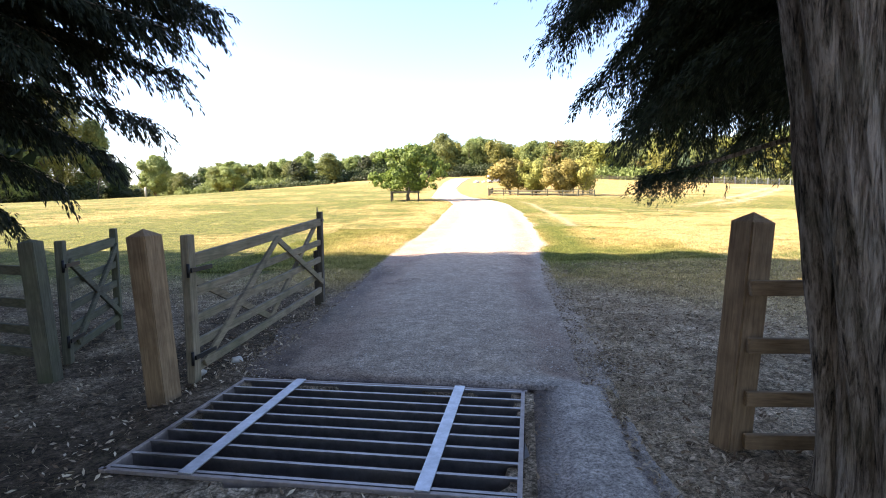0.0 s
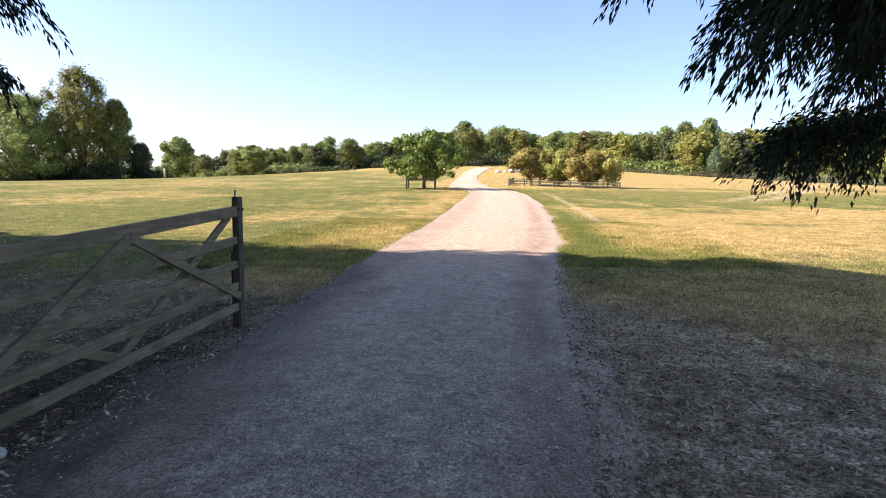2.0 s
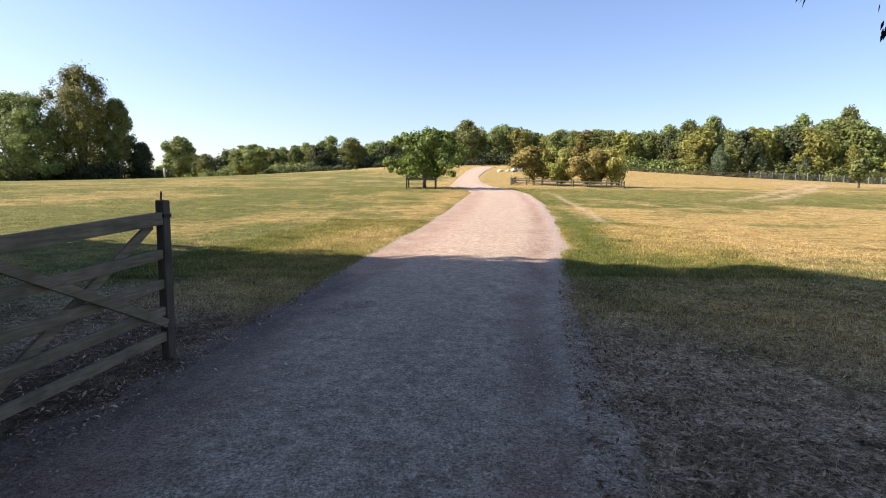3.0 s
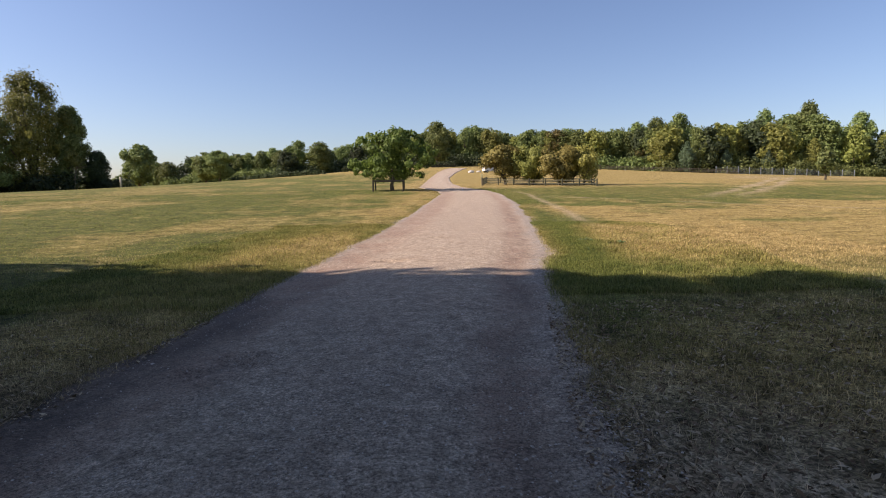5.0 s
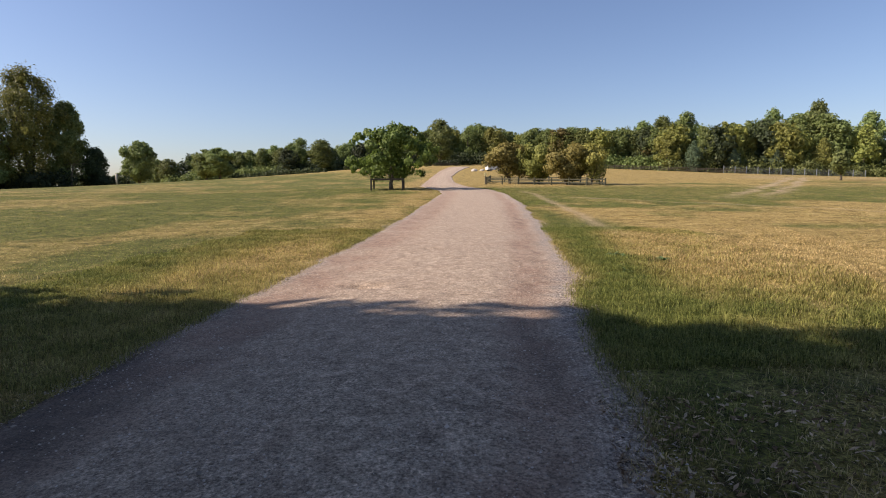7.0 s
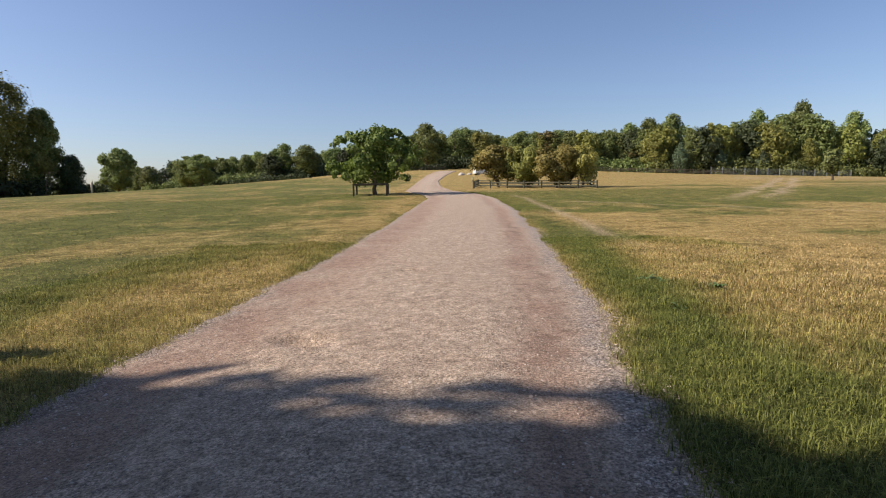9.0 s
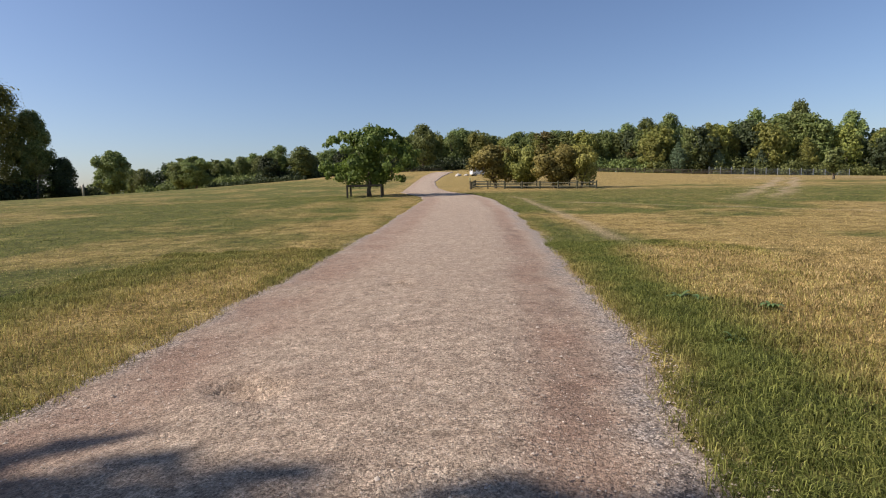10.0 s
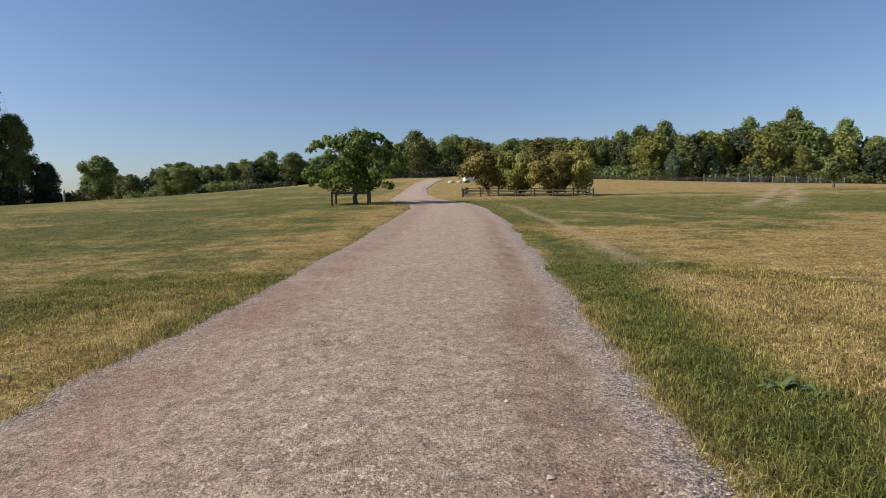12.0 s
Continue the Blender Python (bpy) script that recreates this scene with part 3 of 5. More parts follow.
def field_gate(hang, latch, low, high, tops, label, category, mat, rails=5, stile=0.09, braces=True):
    """A wooden barred gate from its hanging stile to its latch stile; low, high: rail heights at both ends."""
    hx, hy = hang
    lx, ly = latch
    g = float(land(hx, hy))
    t = thing("field_gate" if braces else "wicket_gate", (hx, hy, g), label, category, "", math.degrees(math.atan2(ly - hy, lx - hx)))
    L = math.hypot(lx - hx, ly - hy)

    def at(u, f):
        """Point at share u of the length and share f of the height."""
        a = low[0] + (high[0] - low[0]) * f
        b = low[1] + (high[1] - low[1]) * f
        return (u * L, 0, a + (b - a) * u - g)
    st = part("hanging_stile", box((stile, 0.075, tops[0] - low[0] + 0.12), (0, 0, (tops[0] + low[0] - 0.12) / 2 - g), None, 0.012), mat, t)
    part("latch_stile", box((stile * 0.85, 0.075, tops[1] - low[1] + 0.2), (L, 0, (tops[1] + low[1] - 0.2) / 2 - g), None, 0.012), M_DARKWOOD if braces else mat, t)
    for k in range(rails):
        f = (0.0, 0.22, 0.45, 0.7, 1.0)[k] if rails == 5 else k / (rails - 1)
        h = 0.105 if k == rails - 1 else 0.08
        part("top_rail" if k == rails - 1 else "rail", beam(at(0.01, f), at(0.995, f), 0.04 if k < rails - 1 else 0.06, h, 0.008), RAIL_OF[mat.name], t)
    br = [((0.03, 0.02), (0.52, 0.96)), ((0.52, 0.96), (0.98, 0.12)), ((0.97, 0.95), (0.5, 0.02)), ((0.04, 0.8), (0.5, 0.02))] if braces else [((0.05, 0.95), (0.97, 0.05)), ((0.97, 0.95), (0.1, 0.05))]
    for k, (p, q) in enumerate(br):
        a, b = Vector(at(*p)), Vector(at(*q))
        side = -0.042 if k < 2 else 0.042
        a.y += side
        b.y += side
        part("brace", beam(a, b, 0.03, 0.075, 0.006), RAIL_OF[mat.name], t)
    for f in (0.12, 0.92):
        z = at(0, f)[2]
        part("hinge", join(box((0.34, 0.014, 0.04), (0.12, -0.052, z), None, 0.003), tube([(-0.075, -0.04, z - 0.06), (-0.075, -0.04, z + 0.06)], [0.014, 0.014], 10)), M_IRON, t, "black iron strap hinge")
    if braces:
        z = at(1, 1)[2]
        part("latch", join(tube([(L + 0.02, 0.055, z - 0.55), (L + 0.05, 0.06, z - 0.1), (L + 0.07, 0.06, z + 0.22)], [0.008, 0.008, 0.008], 8), box((0.1, 0.09, 0.035), (L, 0, z + 0.02), None, 0.004)), M_IRON, t, "thin iron latch lever")
    return t


def cattle_grid():
    g = float(land(-0.3, 3.6)) + 0.0
    t = thing("cattle_grid", (*GRID_C, g), "galvanised steel cattle grid over a dark pit", "cattle grid", "", math.degrees(GRID_A))
    W, L = GRID_W, GRID_L
    n = 10
    for k in range(n):
        y = -L / 2 + 0.06 + (L - 0.12) * k / (n - 1)
        bm = bmesh.new()
        prof = ((-0.013, 0.01), (-0.013, -0.002), (-0.006, -0.004), (-0.006, -0.125), (-0.02, -0.128), (-0.02, -0.136), (0.02, -0.136), (0.02, -0.128), (0.006, -0.125), (0.006, -0.004), (0.013, -0.002), (0.013, 0.01))
        ends = [[bm.verts.new((e * (W / 2 - 0.035), y + py, pz)) for py, pz in prof] for e in (-1, 1)]
        for q in range(12):
            bm.faces.new((ends[0][q], ends[0][(q + 1) % 12], ends[1][(q + 1) % 12], ends[1][q]))
        bm.faces.new(ends[0][::-1])
        bm.faces.new(ends[1])
        bmesh.ops.recalc_face_normals(bm, faces=bm.faces)
        part("bar", bm, M_BAR, t)
    for x in (-W / 2 + 0.55, W / 2 - 0.55):
        part("strap", box((0.085, L - 0.02, 0.012), (x, 0, 0.017), None, 0.003), M_STEEL, t, "flat bright steel strap")
    for s in (-1, 1):
        part("side_rail", box((0.03, L, 0.14), (s * (W / 2 - 0.035), 0, -0.06), None, 0.004), M_RUST, t)
        part("end_rail", box((W, 0.03, 0.14), (0, s * (L / 2 - 0.02), -0.06), None, 0.004), M_RUST, t)
        part("pit_wall", box((0.06, L + 0.1, 0.62), (s * (W / 2 + 0.012), 0, -0.36), None, 0.01), M_CONC, t)
        part("pit_wall", box((W - 0.1, 0.06, 0.62), (0, s * (L / 2 + 0.012), -0.36), None, 0.01), M_CONC, t)
    part("pit_floor", box((W - 0.1, L - 0.05, 0.04), (0, 0, -0.48), None, 0.0), M_PIT, t)


def rail_fence(a, b, heights, label, mat, post_at=(1.0,), group="", size=0.11, top=1.05):
    """Rails from a to b at those heights above the land, and posts at shares of the length."""
    ga, gb = float(land(*a)), float(land(*b))
    t = thing("fence", (*a, ga), label, "fence", group)
    d = Vector((b[0] - a[0], b[1] - a[1], gb - ga))
    s = Vector((d.y, -d.x, 0)).normalized() * (size * 0.5 + 0.01)
    for h in heights:
        part("rail", beam(s + Vector((0, 0, h)), d + s + Vector((0, 0, h + 0.01)), 0.04, 0.09, 0.008), RAIL_OF[mat.name], t)
    for u in post_at:
        p = d * u
        part("post", box((size, size, top + 0.25), (p.x, p.y, p.z + top / 2 - 0.125), None, 0.012), mat, t)
    return t


cattle_grid()
pyramid_post("gate_post", (-2.3, 4.36), 0.19, 1.28, "sawn oak gate post with a pointed top", "gate post", M_OAKPOST, -16, (0, -4.5))
pyramid_post("gate_post", (1.76, 3.26), 0.172, 1.4, "sawn oak fence post with a pointed top", "gate post", M_OAKPOST, 15, (0, 4.5))
pyramid_post("gate_post", (-3.73, 5.05), 0.15, 1.16, "weathered green-grey gate post beside the wicket", "gate post", M_OLDWOOD, 0, (0, -4.0), "", 0.03)
field_gate((-2.23, 4.76), (-1.83, 8.15), (0.0, 0.15), (0.97, 1.16), (1.2, 1.31), "weathered wooden five-bar field gate standing open", "gate", M_GREYWOOD, 5, 0.11)
field_gate((-3.72, 5.3), (-4.1, 6.8), (0.02, 0.05), (0.95, 1.0), (1.12, 1.16), "weathered wooden wicket gate standing open", "gate", M_OLDWOOD, 5, 0.1, False)
pyramid_post("stop_post", (-1.93, 8.33), 0.09, 0.72, "short dark gate stop post", "post", M_DARKWOOD, 5, (0, 0), "", 0.01)
rail_fence((-3.8, 5.08), (-6.6, 5.9), (0.2, 0.42, 0.68, 1.0), "weathered post and rail fence beside the wicket", M_OLDWOOD, (0.42, 1.0), "", 0.12, 0.85)
rail_fence((1.78, 3.2), (5.2, 3.0), (0.1, 0.36, 0.68, 1.02), "sawn timber rail fence running behind the trunk", M_OAKPOST, (0.5, 1.0), "", 0.12, 1.15)


# ---- cypresses over the gateway ----
def sprays(limb, r, twigs, reach, hang, frond, count, wide=0.16):
    """Drooping flat sprays along a limb, given as points."""
    P = np.array(limb)
    C, T = [], []
    for _ in range(twigs):
        u = r.random() ** 0.75 * (len(P) - 1)
        i = min(int(u), len(P) - 2)
        base = P[i] + (P[i + 1] - P[i]) * (u - i)
        fwd = P[i + 1] - P[i]
        fwd = fwd / np.linalg.norm(fwd)
        side = np.array([-fwd[1], fwd[0], 0]) * r.choice([-1, 1])
        d = fwd * r.uniform(0.2, 1.0) + side * r.uniform(0.2, 1.0) + np.array([0, 0, r.uniform(-0.25, 0.1)])
        d /= np.linalg.norm(d)
        ln = reach * r.uniform(0.4, 1.1)
        q = np.linspace(0, 1, count)
        line = base + d * (q * ln)[:, None]
        line[:, 2] -= hang * q ** 2 * r.uniform(0.5, 1.3)
        C.append(line + r.normal(size=(count, 3)) * 0.03 * (1 - 0.6 * q)[:, None])
        e = np.tile(d, (count, 1)) + r.normal(size=(count, 3)) * 0.35
        e[:, 2] -= 1.1 * q + 0.25
        T.append(e / np.linalg.norm(e, axis=1, keepdims=True))
    C, T = np.concatenate(C), np.concatenate(T)
    n = r.normal(size=C.shape)
    b = np.cross(T, n)
    b /= np.linalg.norm(b, axis=1, keepdims=True) + 1e-9
    k = len(C)
    ln = frond * r.uniform(0.6, 1.5, (k, 1))
    w = ln * wide
    return np.stack([C, C + T * ln * 0.4 + b * w, C + T * ln, C + T * ln * 0.45 - b * w], 1).reshape(-1, 3)


def droop(a, b, sag, n=7):
    a, b = np.array(a, float), np.array(b, float)
    q = np.linspace(0, 1, n)[:, None]
    p = a + (b - a) * q
    p[:, 2] += (sag * 4 * q * (1 - q))[:, 0]
    return p


def cypress(place, radius, height, tips, label, seed, high_tips=30, reach_out=3.2, low=2.6, keep_off=None, tilt=0.0, fine=False, boughs=()):
    x, y = place
    g = float(land(x, y))
    r = np.random.default_rng(seed)
    t = thing("cypress_tree", (x, y, g), label, "tree", "cypresses by the gateway")
    org = np.array([x, y, g])
    bm = bmesh.new()
    sides, rows = 84, 90
    rings = []
    ph = r.random(6) * 6
    for j in range(rows):
        z = -0.25 + (height * 0.9 + 0.25) * (j / (rows - 1)) ** 1.8
        q = max(0.06, 1 - max(z, 0) / (height * 0.92)) * radius * (1 + 0.22 * math.exp(-max(z, 0) / 0.15))
        ring = []
        for k in range(sides):
            a = 2 * math.pi * k / sides
            f = 1 - 0.1 * abs(noise.noise((4.5 * math.cos(a) + ph[3], 4.5 * math.sin(a), z * 0.7))) ** 0.5 - 0.12 * abs(noise.noise((9 * math.cos(a) + ph[4], 9 * math.sin(a), z * 1.1))) + 0.09 * math.sin(5 * a + ph[0] + 0.5 * z) + 0.05 * math.sin(9 * a + ph[1] - 0.8 * z) + 0.035 * math.sin(17 * a + ph[2] + 1.3 * z)
            ring.append(bm.verts.new((q * f * math.cos(a) + 0.03 * math.sin(z) - tilt * min(max(z, 0), 4), q * f * math.sin(a), z)))
        rings.append(ring)
    for ra, rb in zip(rings, rings[1:]):
        for k in range(sides):
            fc = bm.faces.new((ra[k], ra[(k + 1) % sides], rb[(k + 1) % sides], rb[k]))
            fc.smooth = True
    part("trunk", bm, M_BARK, t, "furrowed stringy grey-brown bark")
    limbs, V = [], []
    for tx, ty, tz, dense in tips:
        z0 = min(height * 0.6, tz + r.uniform(0.1, 0.5))
        line = droop((0, 0, z0 - g), (tx - x, ty - y, tz - g), 0.35)
        limbs.append(tube(line, np.linspace(0.045, 0.006, 7), 6))
        if fine and tx < 2.2 and ty < 5.2:
            V.append(sprays(line, r, int(84 * dense), 0.32, 0.16, 0.036, 66, 0.12))
        elif fine:
            V.append(sprays(line[2:], r, int(64 * dense), 0.4, 0.2, 0.045, 56, 0.1))
        else:
            V.append(sprays(line, r, int(62 * dense), 0.55, 0.24, 0.085, 44, 0.11))
    for bough in boughs:
        line = np.array([(px - x, py - y, pz - g) for px, py, pz in bough])
        limbs.append(tube(line, np.linspace(0.03, 0.005, len(line)), 6))
        V.append(sprays(line[len(line) // 2:], r, 110, 0.2, 0.16, 0.022, 70, 0.15))
    for _ in range(high_tips):
        z0 = low + (height - low) * r.random() ** 0.9
        a = r.random() * 2 * math.pi
        ln = reach_out * (1 - 0.75 * (z0 - low) / (height - low)) * r.uniform(0.7, 1.1)
        end = (ln * math.cos(a), ln * math.sin(a), z0 - 0.25 * ln)
        if keep_off and keep_off(x + end[0], y + end[1], z0 - 0.5):
            continue
        line = droop((0, 0, z0), end, 0.3)
        limbs.append(tube(line, np.linspace(0.05, 0.008, 7), 5))
        V.append(sprays(line, r, 70, 0.8, 0.3, 0.17, 22))
    if limbs:
        for bm2 in limbs:
            part("limb", bm2, M_BARK, t)
        V = np.concatenate(V)
        piece("crown", mesh_of("crown", V, np.arange(len(V)).reshape(-1, 4), M_CYPRESS), t, "dark green drooping feathery sprays")
    return t


def keep_right(px, py, pz):
    """Open air over the track in front of the gateway."""
    return pz < 8.5 and (py > 2.7 or px < 1.3) or (abs(px) < 1.2 and pz < 4)


def keep_left(px, py, pz):
    return pz < 6.5 and (py > 6.0 or px > -6.5)


tr = np.random.default_rng(3)
RIGHT_TIPS = [(0.72, 4.6, 3.35, 1.2), (0.98, 4.7, 2.85, 1.3), (1.3, 4.8, 2.4, 1.3), (1.7, 4.95, 2.2, 1.3), (1.95, 5.1, 2.05, 1.3), (2.3, 5.1, 2.0, 1.3), (2.8, 5.1, 1.95, 1.3), (3.4, 5.1, 1.9, 1.2)]
for _ in range(30):
    u = tr.random()
    RIGHT_TIPS.append((1.0 + 3.2 * u, tr.uniform(3.9, 5.8), 3.6 - 1.2 * min(1, u * 2.2) + tr.uniform(0, 1.6), 1.2))
for _ in range(40):
    py = tr.uniform(5.4, 7.6)
    RIGHT_TIPS.append((py * tr.uniform(0.36, 0.85), py, 2.2 + 1.7 * tr.random() ** 1.3, 1.3))
for _ in range(44):
    py = tr.uniform(4.0, 5.2)
    RIGHT_TIPS.append((0.3 + (py - 1.28) * tr.uniform(0.46, 0.9), py, 2.1 + 1.8 * tr.random(), 1.3))
for _ in range(26):
    py, u = tr.uniform(4.2, 5.0), tr.random()
    RIGHT_TIPS.append((py * (0.2 + 0.2 * u), py, 3.0 - 0.35 * u + 0.9 * tr.random(), 1.3))
for _ in range(12):
    py = tr.uniform(4.1, 4.6)
    RIGHT_TIPS.append((0.55 + (py - 2.48) * tr.uniform(0.45, 0.8), py, 2.0 + 0.5 * tr.random(), 1.3))
RIGHT_TIPS = [q for q in RIGHT_TIPS if q[1] > 5.2 or q[0] > 0.82 + 0.57 * (3.1 - q[2])]
RIGHT_TIPS = [q for q in RIGHT_TIPS if q[1] < 5.0 or q[0] > 0.95 + 0.85 * (q[1] - 3.6) or q[2] > 2.5 + 0.42 * (q[1] - 3.6)]
RIGHT_TIPS += [(2.6, 5.6, 2.5, 1.1), (2.75, 5.9, 2.65, 1.1), (3.0, 5.8, 2.5, 1.1)]
LOW_BOUGHS = (((2.16, 2.7, 1.95), (2.5, 3.6, 1.92), (2.5, 4.3, 1.87), (2.2, 4.45, 1.77), (1.9, 4.42, 1.7), (1.62, 4.38, 1.65)),)
LEFT_TIPS = [(-2.5, 7.2, 4.35, 1.3), (-3.1, 7.5, 3.8, 1.3), (-3.7, 7.7, 3.25, 1.4), (-4.1, 7.8, 2.6, 1.4), (-4.7, 7.8, 2.15, 1.3), (-5.4, 7.8, 1.75, 1.2), (-6.0, 7.6, 1.3, 1.2)]
for _ in range(64):
    u = tr.random()
    LEFT_TIPS.append((-2.9 - 3.7 * u, tr.uniform(5.8, 8.2), 3.75 - 1.9 * u + tr.uniform(0.1, 2.6), 1.4))
cypress((2.27, 2.6), 0.31, 15.5, RIGHT_TIPS, "old cypress with a fluted grey trunk beside the rail fence", 11, 34, 3.2, 4.8, keep_right, 0.18, True, LOW_BOUGHS)
cypress((-7.3, 6.4), 0.3, 16.0, LEFT_TIPS, "dark cypress with drooping boughs beside the wicket gate", 12, 34, 3.4, 2.8, keep_left)


# ---- broadleaf trees ----
def crown_points(r, blobs, per, leaf, flat=0.85, mid=None):
    """Leaves over a set of clumps (x, y, z, radius), thinning outwards."""
    C, Nn, S = [], [], []
    for bx, by, bz, br in blobs:
        k = max(12, int(per * br * br))
        d = r.normal(size=(k, 3))
        d /= np.linalg.norm(d, axis=1, keepdims=True)
        rad = br * r.uniform(0.25, 1.0, (k, 1)) ** 0.5 * r.uniform(0.8, 1.3, (k, 1))
        p = d * rad * np.array([1, 1, flat]) + np.array([bx, by, bz])
        n = d * 0.8 + r.normal(size=(k, 3)) * 0.5
        if mid is not None:
            o = p - mid
            n = n * 0.8 + o / (np.linalg.norm(o, axis=1, keepdims=True) + 1e-6) * 0.7
        C.append(p)
        Nn.append(n / np.linalg.norm(n, axis=1, keepdims=True))
        S.append(leaf * r.uniform(0.6, 1.35, k))
    return np.concatenate(C), np.concatenate(Nn), np.concatenate(S)


def tree_meshes(seed, h, w, bole, leaf, blob_r, n_blobs, per, top=0.5, ragged=0.25, bark=None, leafm=None, far=False, extra=0, flat=0.85, skirt=3.0):
    """Trunk, limbs and crown meshes of a tree h high and w wide, bare to bole. top: how far it tapers upwards; skirt: how full its foot is."""
    r = np.random.default_rng(seed)
    cz, rz = (h + bole) / 2, (h - bole) / 2
    blobs = []
    wave = r.random(3) * 6.28
    for _ in range(n_blobs):
        a, s = r.random() * 2 * math.pi, r.uniform(-1, 1)
        prof = max(0.0, 1 - abs(s) ** (skirt if s < 0 else 2.6)) ** 0.5
        prof *= 1 - top * max(0.0, s) * 0.45
        lim = 1 + ragged * (0.35 * math.sin(3 * a + wave[0] + 2 * s) + 0.3 * math.sin(2 * a + wave[1] - 3 * s) + 0.5 * (r.random() - 0.5))
        q = r.uniform(0.45, 1.0) ** 0.5
        br = blob_r * r.uniform(0.55, 1.3)
        wide = max(0.2, w / 2 - br * 0.6) * prof * q * lim
        blobs.append((wide * math.cos(a), wide * math.sin(a), cz + s * (rz - br * 0.6) * (1 + 0.25 * ragged * (r.random() - 0.5)), br))
    kept = []
    for k, (ax, ay, az, ar) in enumerate(blobs):
        gaps = [math.dist((ax, ay, az), o[:3]) - 0.75 * (ar + o[3]) for m, o in enumerate(blobs) if m != k]
        if sorted(gaps)[1] < 0:
            kept.append((ax, ay, az, ar))
    blobs = kept
    for q in (-0.5, -0.1, 0.3):
        blobs.append((0, 0, cz + q * rz, min(0.36 * w, 0.5 * rz)))
    for _ in range(extra):
        a, s = r.random() * 2 * math.pi, r.uniform(-0.8, 0.97)
        q = r.uniform(0.86, 1.0) * w / 2 * max(0.0, 1 - abs(s) ** (skirt if s < 0 else 2.6)) ** 0.5 * (1 - top * max(0.0, s) * 0.45)
        blobs.append((q * math.cos(a), q * math.sin(a), cz + s * rz, blob_r * r.uniform(0.35, 0.6)))
    c, n, s = crown_points(r, blobs, per, leaf, flat, np.array([0, 0, cz]))
    v, f = quads(c, n, s, 1.35, r)
    if far:
        v = v.reshape(-1, 4, 3)[:, :3].reshape(-1, 3)
        f = np.arange(len(v)).reshape(-1, 3)
    crown = mesh_of("crown", v, f, leafm)
    tb = [tube([(0, 0, -0.3), (0.02 * h, 0, bole * 0.6), (0, 0.02 * h, bole * 1.2), (0.02 * h, 0, cz)], [0.042 * h, 0.03 * h, 0.024 * h, 0.008 * h], 9, 0.15, seed)]
    for bx, by, bz, br in blobs[: min(9, n_blobs)]:
        z0 = bole * r.uniform(0.7, 1.3)
        tb.append(tube([(0, 0, z0), (bx * 0.45, by * 0.45, z0 + (bz - z0) * 0.55), (bx, by, bz)], [0.014 * h, 0.008 * h, 0.002 * h], 6))
    bm = join(*tb)
    trunk = bpy.data.meshes.new("trunk")
    bm.to_mesh(trunk)
    bm.free()
    trunk.materials.append(bark or M_BARK2)
    return trunk, crown


def plant(name, meshes, place, label, category="tree", group="", scale=(1, 1, 1), rz=0.0, sink=0.0):
    x, y = place
    t = new(name)
    t.matrix_world = pose(x, y, float(land(x, y)) - sink, 0, 0, rz) @ Matrix.Diagonal((*scale, 1))
    tagged(t, label, category, group)
    piece("trunk", meshes[0], t)
    piece("crown", meshes[1], t)
    return t


# the oak on its own, with its guard rail
OAK = tree_meshes(21, 7.1, 11.2, 1.2, 0.27, 0.8, 110, 210, 0.6, 0.8, M_BARK2, M_OAK, False, 60)
plant("oak_tree", OAK, (-4.1, 66.6), "broad green oak with low spreading boughs", scale=(0.9, 0.9, 0.93), rz=220)


def guard_frame():
    x, y = -4.5, 68.0
    g = float(land(x, y))
    t = thing("tree_guard", (x, y - 1.4, g), "dark wooden tree guard round the oak trunk", "tree guard", "", 2)
    for sx in (-1.6, 1.6):
        for sy in (-1.6, 1.6):
            part("post", box((0.17, 0.17, 1.4), (sx, sy, 0.45), None, 0.02), M_DARKWOOD, t)
    for s in (-1.6, 1.6):
        part("rail", beam((-1.6, s, 1.05), (1.6, s, 1.05), 0.1, 0.16), M_DARKWOOD, t)
        part("rail", beam((s, -1.6, 1.05), (s, 1.6, 1.05), 0.1, 0.16), M_DARKWOOD, t)


guard_frame()

# fenced thicket of hawthorns
HAW = [tree_meshes(31 + k, 5.6, 6.0, 0.5, 0.22, 0.75, 56, 230, 0.3, 0.4, M_BARK2, m) for k, m in enumerate((M_GOLD, M_WOODY, M_GOLD, M_GOLD))]
for k, (px, py, sc, wd) in enumerate(((10.2, 83.5, 0.98, 1.12), (14.0, 82.5, 1.02, 0.85), (17.3, 80.5, 0.98, 1.05), (20.2, 79.0, 0.92, 0.72))):
    plant("hawthorn_tree", HAW[k], (px, py), ("russet-gold hawthorn inside the paddock rails", "green hawthorn inside the paddock rails", "golden hawthorn inside the paddock rails", "small golden hawthorn at the end of the rails")[k], "tree", "hawthorns in the paddock", (wd, wd, sc), 60 * k)


